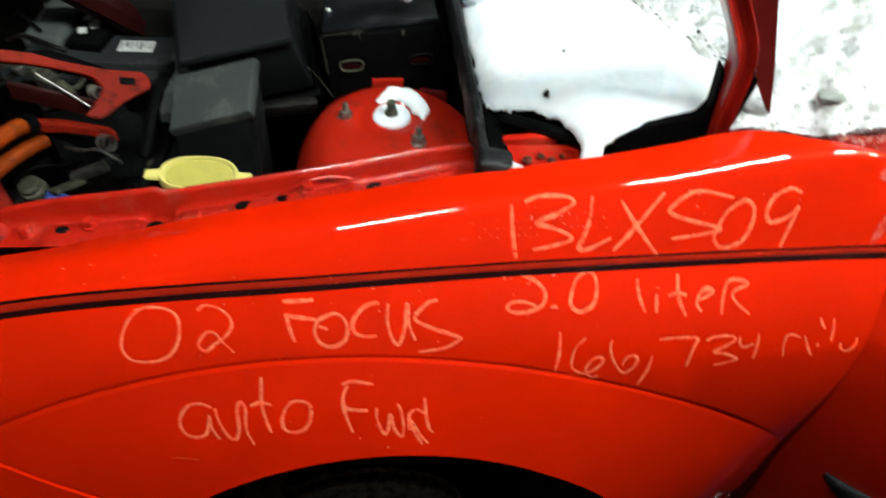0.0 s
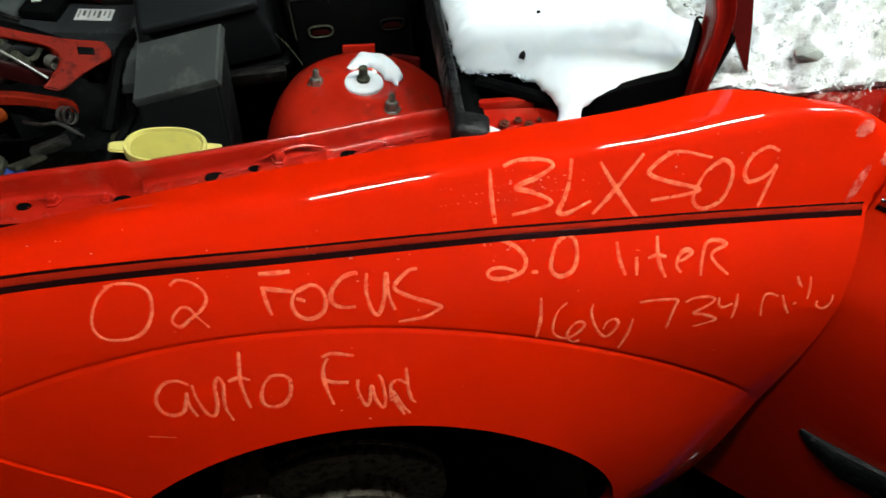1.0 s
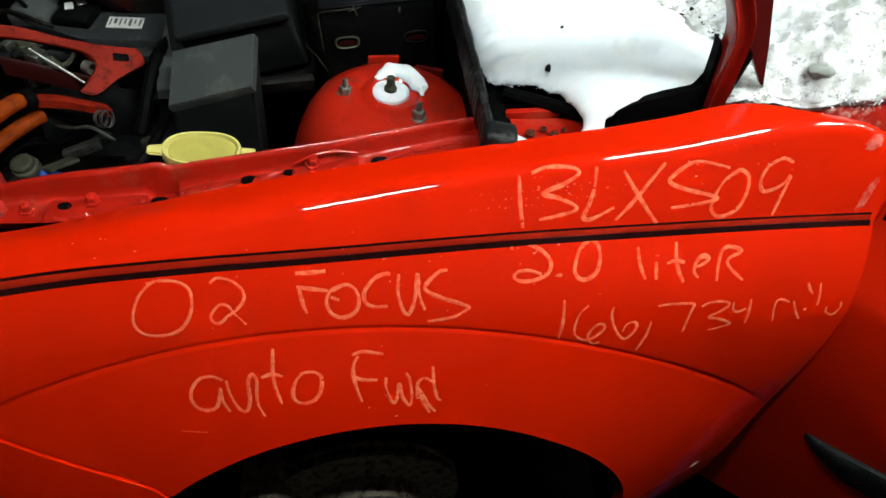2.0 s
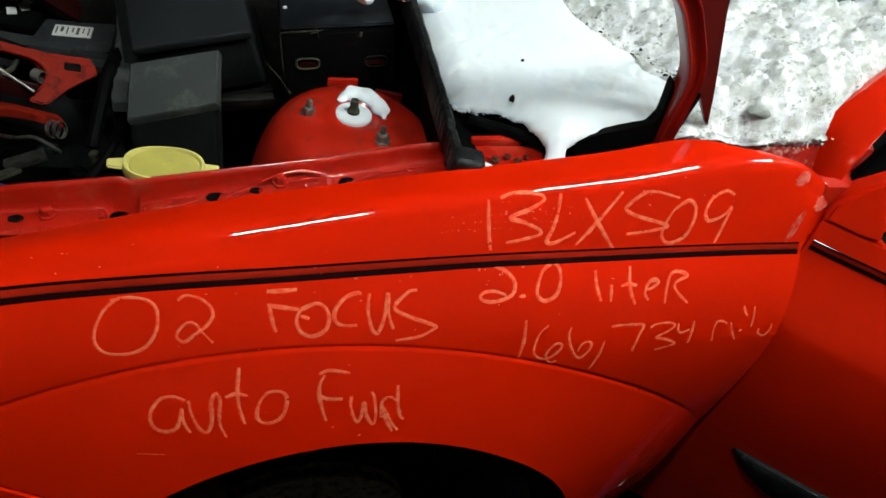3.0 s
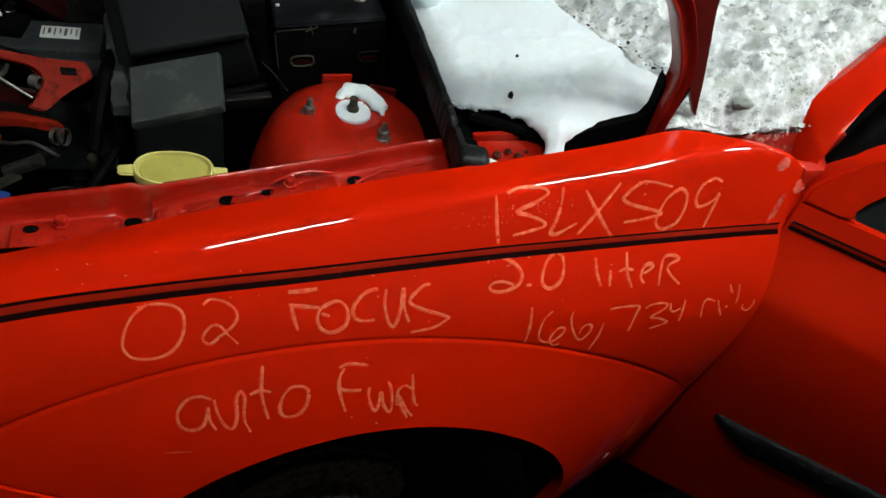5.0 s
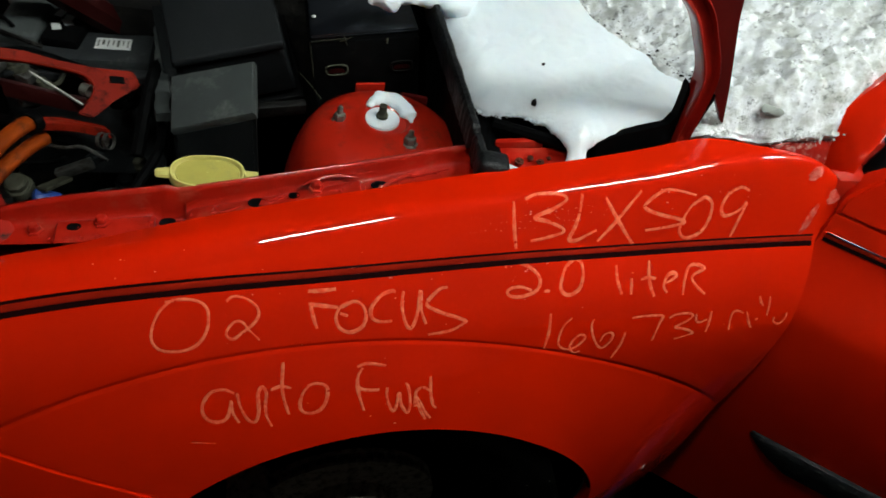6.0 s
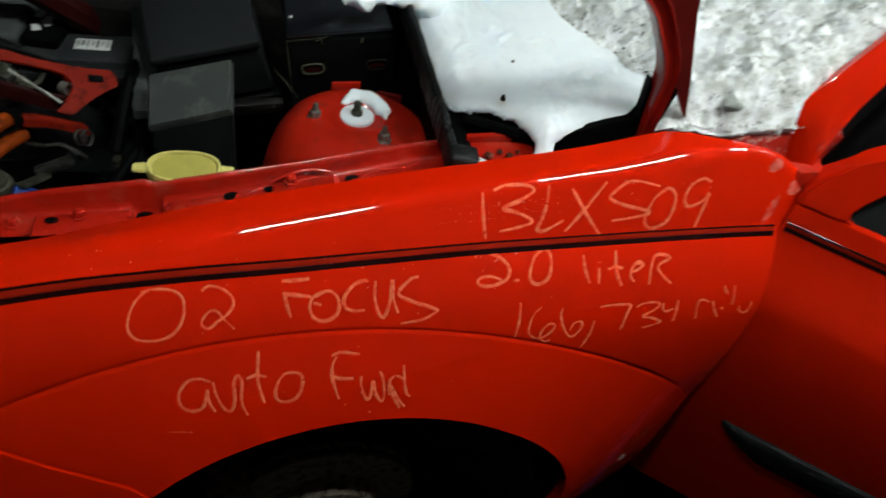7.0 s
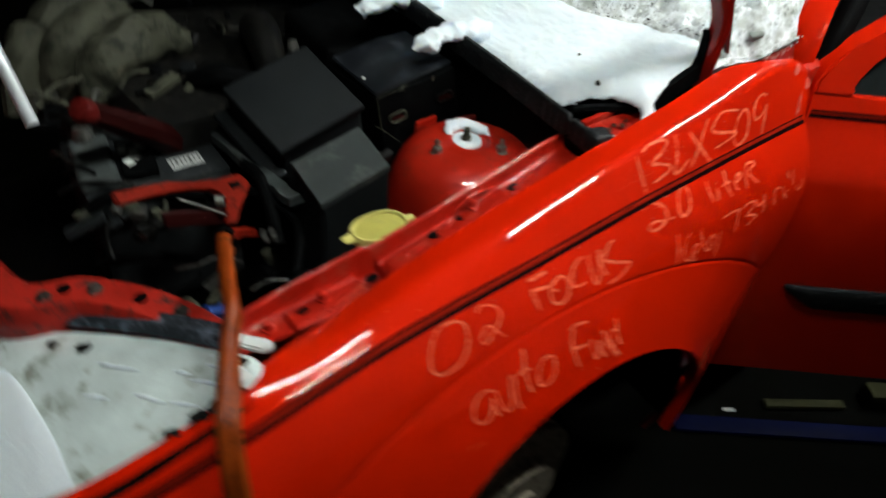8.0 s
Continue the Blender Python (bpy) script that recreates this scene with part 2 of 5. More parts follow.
def rbox(m, size, bevel=0.004, segments=2, bm=None):
    """A box with rounded edges, of the given size, at the pose m."""
    b = bmesh.new()
    bmesh.ops.create_cube(b, size=1, matrix=Matrix.Diagonal((*size, 1)))
    if bevel:
        bmesh.ops.bevel(b, geom=b.edges[:], offset=min(bevel, min(size) * 0.45), segments=segments, affect="EDGES", profile=0.6)
    b.transform(m)
    return b if bm is None else join(bm, b)


def join(a, b):
    me = bpy.data.meshes.new("t")
    b.to_mesh(me)
    b.free()
    a.from_mesh(me)
    bpy.data.meshes.remove(me)
    return a


def lathe(profile, m, sides=32, bm=None, cap=True):
    """A turned shape: profile of (radius, height) about the z of m."""
    rows = [[m @ Vector((r * math.cos(a), r * math.sin(a), z)) for a in np.linspace(0, 2 * math.pi, sides, endpoint=False)] for r, z in profile]
    return grid_mesh(rows, bm, closed=True, cap=cap)


def slab(outline, base, top, m=None, bevel=0.0):
    """A plate: an outline of (x, y), from height base to top, at the pose m."""
    b = bmesh.new()
    lo = [b.verts.new((x, y, base)) for x, y in outline]
    hi = [b.verts.new((x, y, top)) for x, y in outline]
    n = len(lo)
    b.faces.new(list(reversed(lo))), b.faces.new(hi)
    for k in range(n):
        b.faces.new((lo[k], lo[(k + 1) % n], hi[(k + 1) % n], hi[k]))
    if bevel:
        bmesh.ops.bevel(b, geom=[e for e in b.edges], offset=bevel, segments=2, affect="EDGES")
    if m is not None:
        b.transform(m)
    return b


def line_at(x, table):
    xs, *cols = zip(*table)
    return [float(np.interp(x, xs, c)) for c in cols]


def soft_at(x, table, w=0.03):
    """Smooth values through a table of (x, values...)."""
    lo, hi = table[0][0], table[-1][0]
    return [sum(v) / 7 for v in zip(*(line_at(min(hi, max(lo, x + k * w)), table) for k in (-1, -0.67, -0.33, 0, 0.33, 0.67, 1)))]


# ---- the car's side ----
# along x (front is minus): stripe y, stripe z, shoulder y, shoulder z, inner edge y, inner edge z
SHAPE = [
    (-0.80, 0.100, 0.700, 0.116, 0.716, 0.130, 0.718),
    (-0.70, 0.052, 0.733, 0.068, 0.751, 0.081, 0.753),
    (-0.60, 0.022, 0.764, 0.037, 0.784, 0.051, 0.786),
    (-0.50, 0.007, 0.798, 0.021, 0.818, 0.036, 0.820),
    (-0.44, 0.003, 0.814, 0.022, 0.836, 0.042, 0.838),
    (-0.40, 0.002, 0.823, 0.030, 0.843, 0.062, 0.832),
    (-0.35, 0.003, 0.832, 0.031, 0.853, 0.072, 0.831),
    (-0.30, 0.003, 0.840, 0.031, 0.863, 0.075, 0.843),
    (-0.20, 0.002, 0.851, 0.031, 0.880, 0.075, 0.870),
    (-0.10, 0.000, 0.860, 0.031, 0.897, 0.075, 0.892),
    (0.00, 0.000, 0.869, 0.031, 0.916, 0.075, 0.912),
    (0.10, 0.000, 0.877, 0.031, 0.934, 0.075, 0.930),
    (0.20, 0.000, 0.882, 0.031, 0.951, 0.075, 0.948),
    (0.24, 0.000, 0.884, 0.031, 0.9567, 0.075, 0.957),
    (0.27, 0.000, 0.8855, 0.031, 0.9628, 0.075, 0.965),
    (0.30, 0.000, 0.887, 0.031, 0.969, 0.073, 0.976),
    (0.32, 0.000, 0.888, 0.031, 0.9728, 0.069, 0.981),
    (0.34, 0.000, 0.8885, 0.031, 0.9765, 0.060, 0.982),
    (0.36, 0.000, 0.889, 0.031, 0.980, 0.051, 0.983),
    (0.38, 0.000, 0.890, 0.031, 0.983, 0.043, 0.9845),
    (0.395, 0.000, 0.8905, 0.031, 0.983, 0.039, 0.9835),
    (0.41, 0.000, 0.8905, 0.031, 0.978, 0.037, 0.978),
    (0.43, 0.000, 0.891, 0.030, 0.967, 0.037, 0.967),
    (0.464, 0.000, 0.891, 0.025, 0.941, 0.031, 0.942),
]


def bulge(drop):
    """How far the side stands out below the stripe."""
    return -0.069 * (1 - math.exp(-drop / 0.085)) + 0.07 * max(0.0, drop - 0.3) ** 1.5


ARCH_X, ARCH_Z, ARCH_R = -0.02, 0.343, 0.338


def crease(x, z):
    return math.hypot((x + 0.045) / 0.64, (z - 0.285) / 0.508)


def side_y(x, z, base=None):
    ys, zs = base or soft_at(x, [r[:3] for r in SHAPE])
    rho = crease(x, z)
    f = max(0.0, 1 - rho)
    flare = -0.110 * f * f / (f + 0.022)
    groove = 0.0016 * math.exp(-(((rho - 1) * 0.5 / 0.0024) ** 2)) * min(1.0, max(0.0, (0.47 - x) / 0.12))
    tuck = min(1.0, max(0.0, (x - 0.16) / 0.3)) * 0.11 * max(0.0, zs - z - 0.10)
    return ys + bulge(max(0.0, zs - z)) + flare + groove + tuck


def top_profile(x, n=34):
    """From the folded inner edge over the top facet and the crease to the stripe."""
    ys, zs = soft_at(x, SHAPE)[:2]
    hy, hz = soft_at(x, SHAPE, 0.02)[2:4]
    iy, iz = soft_at(x, SHAPE, 0.024)[4:]
    a, h, c = Vector((iy, iz)), Vector((hy, hz)), Vector((ys, zs))
    up, down = a - h, c - h
    soft = float(np.interp(x, (-0.5, -0.28, -0.12, 0.1), (0.030, 0.028, 0.020, 0.015)))
    p = h + up * min(0.7, soft / max(0.001, up.length))
    q = h + down * min(0.7, soft / max(0.001, down.length))
    line = [a + Vector((0.002, -0.011)), a + Vector((0.001, -0.003)), a]
    line += [a.lerp(p, k / 5) for k in range(1, 5)]
    for k in range(18):
        t = k / 17
        line.append(p * (1 - t) ** 2 + h * 2 * t * (1 - t) + q * t * t)
    bow = Vector((-down.y, down.x)).normalized() * 0.0012
    bow = bow if bow.x < 0 else -bow
    m = n - len(line)
    line += [q.lerp(c, k / m) + bow * math.sin(math.pi * k / m) for k in range(1, m + 1)]
    return [Vector((x, *v)) for v in line]


def side_point(x, z, out=0.0):
    """A point on the side, or on the shoulder above the stripe, lifted by out. Above the stripe z counts along the face, as if the crease were sharp."""
    top = list(reversed(top_profile(x)))
    if z <= top[0].z:
        y, d = side_y(x, z), (side_y(x, z + 0.004) - side_y(x, z - 0.004)) / 0.008
        return Vector((x, y, z)) + Vector((0, -1, d)).normalized() * out
    hy, hz = soft_at(x, SHAPE, 0.02)[2:4]
    face = math.hypot(hy - top[0].y, hz - top[0].z)
    want = (z - top[0].z) / max(0.001, hz - top[0].z) * face
    for a, b in zip(top, top[1:]):
        step = (b - a).length
        if want <= step or b is top[-4]:
            break
        want -= step
    way = (b - a).normalized()
    return a + way * want + Vector((0, -way.z, way.y)) * out


def lower_edge(x):
    d = abs(x - ARCH_X)
    return ARCH_Z + math.sqrt(ARCH_R ** 2 - d * d) if d < ARCH_R else 0.265


def seam_z(x):
    """The line between fender and bumper, ahead of the wheel."""
    return float(np.interp(x, (-0.8, -0.6, -0.5, -0.45, -0.41, -0.36, -0.31, -0.279, -0.262), (0.65, 0.69, 0.695, 0.688, 0.668, 0.641, 0.617, 0.602, 0.583)))


car = thing("car", "red hatchback with open hood bay, wheel removed, snow on it", "car")


def fender_panel():
    xs = sorted(set(np.round(np.concatenate([np.linspace(-0.8, -0.46, 70), np.linspace(-0.457, 0.462, 320), ARCH_X + ARCH_R * np.cos(np.linspace(0, math.pi, 60)) * 0.9999]), 5)))
    rows = []
    for x in xs:
        top = top_profile(x)
        zs = top[-1].z
        zb = lower_edge(x)
        if x < ARCH_X:
            zb = max(zb, seam_z(x)) if x < -0.26 else zb
        zm = max(zb, ARCH_Z)
        base = soft_at(x, [r[:3] for r in SHAPE])
        low = [Vector((x, side_y(x, z, base), z)) for z in list(zs + (zm - zs) * np.linspace(0, 1, 250)[1:]) + list(zm + (zb - zm) * np.linspace(0, 1, 14)[1:])]
        # rolled lip
        lip = [low[-1] + Vector((0, 0.006, -0.004)), low[-1] + Vector((0, 0.022, 0.0))]
        row = top + low + lip
        # the rear edge leans back above the stripe
        for p in row:
            p.x += max(0.0, (x - 0.36) / 0.102) * max(0.0, p.z - 0.885) * 0.45
        rows.append(row)
    return part("fender", grid_mesh(rows), "red", car, "glossy red fender with writing and a double pinstripe")


fender = fender_panel()


def ribbon(name, x0, x1, drop, width, out, material, parent, n=80, point=side_point, label=""):
    """A narrow tape that follows the side below the stripe's line."""
    rows = []
    for x in np.linspace(x0, x1, n):
        zs = soft_at(x, SHAPE)[1]
        rows.append([point(x, zs - drop + width * f, o) for f, o in ((0, 0.0), (0.1, out), (0.9, out), (1, 0.0))])
    return part(name, grid_mesh(rows), material, parent, label)


ribbon("pinstripe", -0.79, 0.458, 0.0080, 0.0050, 0.0006, "stripe", fender, label="wide black pinstripe")
ribbon("pinstripe", -0.79, 0.458, -0.0018, 0.0020, 0.0006, "stripe", fender, label="thin black pinstripe")
ribbon("pinstripe", -0.79, 0.458, 0.0030, 0.0049, 0.0004, "stripe_red", fender, label="dark red pinstripe")


def bumper_cover():
    rows = []
    for x in np.linspace(-0.8, -0.263, 44):
        z1 = seam_z(x) - 0.004
        z0 = lower_edge(x) if abs(x - ARCH_X) < ARCH_R else 0.2
        z0 = min(z0, z1 - 0.005)
        rows.append([Vector((x, side_y(x, z1) + 0.012, z1 - 0.002))] + [Vector((x, side_y(x, z) - 0.002, z)) for z in z1 + (z0 - z1) * np.linspace(0, 1, 20)] + [Vector((x, side_y(x, z0) + 0.02, z0))])
    return part("bumper_cover", grid_mesh(rows), "red", car, "red plastic bumper cover")


bumper_cover()


# ---- hand lettering on the fender ----
# each sign: strokes of x,y in a box of 10 by 10
SIGNS = {
    "1": "1.5,10 2.5,7 4.5,3.5 8,0",
    "i": "6,10 5,5 4,0/9,13 9.4,13.4",
    "l": "2,10 3,5 8,0",
    "/": "9,10 6,5 1,0",
    "2": "0,8.5 0.5,10 3.5,10 7.5,8.5 9.8,6 9.8,3.5 8,1.5 4,0.3 1.2,0.6 0.2,1.8 1.6,3 4.5,3.2 7.5,2.2",
    "two": "0.5,9 2.5,10 6,9.6 9,8 9.6,6 8,4 5,2 2.5,0.4 0.6,1.4 1,3 3,4.6 5.2,4.4 7,2.6 10,0.2",
    "3": "0,8.6 3,9.8 8,10 9.8,9 7,7 2.5,5 6,4.2 9.5,2.8 9.4,1.8 5,0.6 2,0",
    "4": "0.5,9 0.2,6 2.5,5 7,6.2/9.8,10 8.5,5 6.5,0",
    "5": "10,9 6,10 3.5,9.8 1,7.4 0.3,5.6 3,4.2 8,2.8 8.8,2 6,1 1.2,0",
    "6": "6,10 3,8 1,5 0.4,2.4 2.4,0.8 5.5,1 9,3.2 9.8,4.6 8,5 5.5,3.4 4.2,1.4 5.2,-0.6 7.5,-0.2",
    "six": "2.4,10 1.2,7.5 1.8,3.5 3.5,0.6 5.5,0.2 8.5,2.4 9.8,4.6 8.5,5.4 6,4.6 4.2,2.4",
    "7": "0,9.4 3,9.8 7,9.9 9.8,9.6 8.8,7 7.4,3.4 6.2,0",
    "9": "9.4,9.4 6,10 2,8.8 0.4,6.6 1.8,4.8 5,5 8,6 9.6,7.4/9.8,7.2 8.6,4 7.4,0.6",
    "0": "6,9.6 3,8.2 1,5 0.4,2 2.4,0.2 5.4,0.2 8.6,2 9.9,5.4 9.4,8.6 7,10 4.8,9.4 3.4,8",
    "o": "4,10 1.6,7.8 0.3,4.6 0.4,2 2,0.4 5,0.2 7.8,1.4 9.6,4.4 9.8,8 8.4,9.6 5.5,10 2.6,9.4",
    ".": "0,5 5,5.5 10,5",
    ",": "10,10 6,5 0,0",
    "L": "3.2,10 3,6.5 1.8,3 0.4,0.8 0.8,0.1 3.5,0.2 10,2.4",
    "X": "0.6,8.6 2.6,6.6 6,3.4 10,0/9.8,10 6.4,6.6 3,3.2 0,0.6",
    "t": "6,10 5.6,6 6.6,3 9,0/0.5,5 5,5.6 10,5.2",
    "e": "1.5,5 6,6.4 9.6,8.6 8,10 4.4,9.4 1.6,6.6 0.6,3 3,0",
    "R": "1,0 1.6,5 3,9 6,10 9.4,8.8 5.6,7 4.6,5.6 6,3.4 10,0",
    "m": "0,0 1.6,6 4,9.6 7,9.8 10,8.6",
    "s": "2,6 1.2,3 3.5,0.6 6,1.4 9,5 10,9",
    "a": "8.8,8.8 6,9.8 3,9.2 0.8,6.6 0.3,3.6 1.6,1.2 4.2,0.4 6.6,1.4 7.6,4.4 8,6.6 8.4,3 10,0",
    "u": "0.6,8.6 1.4,5.4 3.4,2 5.4,1.4 6.4,4 6.2,8 7.2,10 8.4,8.6 8.2,5 8.6,2.6 10,0",
    "F": "0.6,9.4 4,10 10,9.4/2.4,9.2 0.8,7.6 0.4,5.6 1,3 2.2,0/0.8,5.2 3,4.6 7.5,4.4",
    "w": "0.6,9 0.4,6 2,1.6 3.4,2.6 4.6,7 5.4,3 7.4,0.4 8.4,3 8,8 7,10",
    "d": "7.6,0.2 5,2 1.6,5.4 1,3.4 1.4,6.8 4.4,7.6 7.2,6.8/7.4,10 7.6,6 8.6,3.4 10,2.6/1.2,5.6 3,2.6 5.4,0",
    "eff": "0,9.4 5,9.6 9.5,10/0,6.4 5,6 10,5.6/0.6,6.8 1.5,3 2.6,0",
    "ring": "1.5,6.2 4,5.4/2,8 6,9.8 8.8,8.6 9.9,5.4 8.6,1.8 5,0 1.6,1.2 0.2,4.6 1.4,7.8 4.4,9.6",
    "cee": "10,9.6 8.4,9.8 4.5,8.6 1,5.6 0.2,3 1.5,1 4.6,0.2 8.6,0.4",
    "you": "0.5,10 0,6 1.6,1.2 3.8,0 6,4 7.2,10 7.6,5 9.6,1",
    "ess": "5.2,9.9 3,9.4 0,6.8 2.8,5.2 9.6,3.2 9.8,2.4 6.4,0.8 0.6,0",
}


def write(word, signs, places, label, thick=0.0044):
    """Strokes of marker paint on the fender. places: for each sign x, z of its lower left corner, width, height, and the word's lean."""
    bm = bmesh.new()
    *boxes, lean = places
    rng = random.Random(word)
    for sign, (x0, z0, w, h) in zip(signs, boxes):
        for stroke in SIGNS[sign].split("/"):
            pts = [tuple(float(v) for v in p.split(",")) for p in stroke.split()]
            line = smooth_line([(x0 + w * a / 10 + lean * h * b / 10, 0, z0 + h * b / 10) for a, b in pts], 12)
            rows, n = [], len(line)
            for k, p in enumerate(line):
                d = (line[min(k + 1, n - 1)] - line[max(k - 1, 0)]).normalized()
                s = Vector((-d.z, 0, d.x))
                t = thick * (0.62 + 0.25 * noise.noise(Vector((p.x * 60, p.z * 60, 3.0))) + 0.3 * (1 - abs(2 * k / n - 1))) * (0.9 + 0.2 * rng.random())
                rows.append([side_point((p + s * t * f).x, (p + s * t * f).z, o) for f, o in ((-0.5, 0.0001), (-0.3, 0.0002), (-0.1, 0.00025), (0.1, 0.00025), (0.3, 0.0002), (0.5, 0.0001))])
            grid_mesh(rows, bm)
    # worn gaps
    gone = [f for f in bm.faces if noise.noise(f.calc_center_median() * 420) + 0.7 * noise.noise(f.calc_center_median() * 130) > 0.74]
    bmesh.ops.delete(bm, geom=gone, context="FACES")
    return part("marker_word", bm, "chalk", fender, label)


write("stock number", ["1", "3", "L", "X", "5", "0", "9"],
      [(0.0887, 0.8829, 0.009, 0.0442), (0.102, 0.8905, 0.0447, 0.0452), (0.1526, 0.8909, 0.0303, 0.0464), (0.1859, 0.8868, 0.0425, 0.0558), (0.2327, 0.9018, 0.0582, 0.0427), (0.2791, 0.8934, 0.0349, 0.0449), (0.3236, 0.8903, 0.0318, 0.0601), -0.01],
      "peach marker writing, 13LX509")
write("size", ["2", ".", "0"],
      [(0.0895, 0.8375, 0.0374, 0.0332), (0.1314, 0.8407, 0.0062, 0.0057), (0.1493, 0.8393, 0.0269, 0.0345), -0.12],
      "peach marker writing, 2.0")
write("liter", ["l", "i", "t", "e", "R"],
      [(0.2152, 0.8382, 0.0095, 0.0293), (0.2322, 0.8377, 0.0048, 0.017), (0.2459, 0.8347, 0.0194, 0.0369), (0.2733, 0.8388, 0.0169, 0.0206), (0.2959, 0.8352, 0.0315, 0.0322), -0.2],
      "peach marker writing, liter")
write("mileage", ["/", "6", "six", ",", "7", "3", "4"],
      [(0.1413, 0.7736, 0.0168, 0.0455), (0.1616, 0.7673, 0.035, 0.0455), (0.2007, 0.769, 0.0299, 0.0412), (0.2322, 0.751, 0.0193, 0.0402), (0.2529, 0.7752, 0.0393, 0.0363), (0.2998, 0.7758, 0.0309, 0.0363), (0.3317, 0.7839, 0.0212, 0.0302), -0.31],
      "peach marker writing, 166,734", 0.0038)
write("miles", ["m", "l", ".", "l", "/", "s"],
      [(0.3768, 0.7848, 0.0222, 0.0276), (0.4023, 0.7859, 0.0058, 0.0248), (0.4086, 0.796, 0.0039, 0.0053), (0.4073, 0.8178, 0.005, 0.0124), (0.4212, 0.8035, 0.0084, 0.0256), (0.4353, 0.7889, 0.022, 0.0193), -0.45],
      "faint peach marker writing, miles", 0.0034)
write("year", ["o", "two"],
      [(-0.265, 0.7873, 0.0539, 0.0492), (-0.1964, 0.7983, 0.0333, 0.0412), 0.05],
      "peach marker writing, 02", 0.0036)
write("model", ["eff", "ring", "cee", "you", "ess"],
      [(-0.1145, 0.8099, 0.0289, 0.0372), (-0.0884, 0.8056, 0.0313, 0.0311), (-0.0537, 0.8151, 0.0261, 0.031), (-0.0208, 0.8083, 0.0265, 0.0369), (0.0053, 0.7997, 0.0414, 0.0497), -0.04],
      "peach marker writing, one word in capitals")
write("auto", ["a", "u", "t", "o"],
      [(-0.2229, 0.7054, 0.037, 0.0407), (-0.1898, 0.6996, 0.037, 0.0484), (-0.1547, 0.7145, 0.0217, 0.0598), (-0.1246, 0.7143, 0.029, 0.0358), 0.02],
      "peach marker writing, auto")
write("drive", ["F", "w", "d"],
      [(-0.0631, 0.7138, 0.0324, 0.0563), (-0.0311, 0.7045, 0.0318, 0.0408), (-0.0004, 0.6944, 0.0265, 0.0566), -0.08],
      "peach marker writing, Fwd")

SIGNS["dash"] = "0,6 4,5.4 10,4"
write("dash", ["dash"], [(-0.236, 0.676, 0.026, 0.008), 0.0], "faint peach marker dash", 0.0010)


def fender_marks():
    rng = random.Random(11)
    bm = bmesh.new()

    def speck(x, z, r):
        try_z = min(z, soft_at(x, SHAPE)[3] - 0.004)
        p = side_point(x, try_z, 0.0002)
        n = (side_point(x, try_z, 0.01) - p).normalized()
        m = Matrix.Translation(p) @ n.to_track_quat("Z", "Y").to_matrix().to_4x4() @ Matrix.Diagonal((1.0 + rng.random(), 1.0, 0.35, 1))
        lathe([(r, 0.0), (r * 0.7, r * 0.6), (0.0001, r * 0.8)], m, 7, bm)

    # clusters of dried drops, and dotted rows painted as reflections of small lights
    for cx, cz, w, h, k, r in ((0.11, 0.862, 0.022, 0.008, 10, 0.0008), (-0.012, 0.838, 0.02, 0.004, 5, 0.0008), (-0.01, 0.858, 0.03, 0.003, 6, 0.0007), (0.15, 0.915, 0.05, 0.012, 26, 0.0006), (-0.03, 0.70, 0.02, 0.03, 3, 0.0012), (0.30, 0.945, 0.07, 0.02, 12, 0.0007), (0.1, 0.80, 0.3, 0.08, 20, 0.0005), (-0.2, 0.86, 0.15, 0.02, 14, 0.0006)):
        for _ in range(k):
            speck(cx + (rng.random() - 0.5) * 2 * w, cz + (rng.random() - 0.5) * 2 * h, r * (0.4 + 0.7 * rng.random()))
    for row in range(3):
        for k in range(22):
            if rng.random() < 0.7:
                speck(0.045 + k * 0.0052 + 0.002 * rng.random(), 0.897 + row * 0.006 + 0.0004 * k + 0.0025 * rng.random(), 0.0002 + 0.0003 * rng.random())
    tagged(part("specks_and_dots", bm, "drop", fender), "small dried water specks and painted reflection dots", "", kind="stuff")
fender_marks()


def salt_patches():
    """Frozen salt smeared over the fender's rear corner."""
    def patch(x0, x1, z0, z1, seed):
        rows = []
        for f in np.linspace(0, 1, 26):
            z = z0 + (z1 - z0) * f
            wide = math.sin(math.pi * (0.06 + 0.88 * f)) ** 0.5
            a = (x0 + x1) / 2 - (x1 - x0) / 2 * wide * (1 + 0.5 * noise.noise(Vector((f * 6, seed, 0))))
            b = (x0 + x1) / 2 + (x1 - x0) / 2 * wide * (1 + 0.5 * noise.noise(Vector((f * 6, seed, 7))))
            row = []
            for g in np.linspace(0, 1, 8):
                x = a + (b - a) * g
                top = soft_at(x, SHAPE, 0.02)[3] - 0.001
                p = side_point(x, min(z, top), 0.0004 + 0.0006 * abs(noise.noise(Vector((f * 9, g * 5, seed)))) if 0 < g < 1 else 0.0)
                row.append(p + Vector((max(0.0, (x - 0.36) / 0.102) * max(0.0, p.z - 0.885) * 0.45, 0, 0)))
            rows.append(row)
        part("salt_patch", grid_mesh(rows), "salt", fender, "pale frozen salt smear")

    patch(0.408, 0.422, 0.957, 0.972, 1.0)
    patch(0.444, 0.461, 0.928, 0.947, 2.0)
    patch(0.4315, 0.4405, 0.894, 0.930, 3.0)


salt_patches()

# ---- door, swung open ----
DOOR_TURN = Matrix.Translation((0.468, 0.0, 0)) @ Matrix.Rotation(radians(-40), 4, "Z")


def door_y(s, z):
    zs = 0.9
    d = zs - z
    return -0.083 * (1 - math.exp(-d * d / (d + 0.05) / 0.13)) + 0.23 * max(0.0, d - 0.10) if d > 0 else -d * 0.26


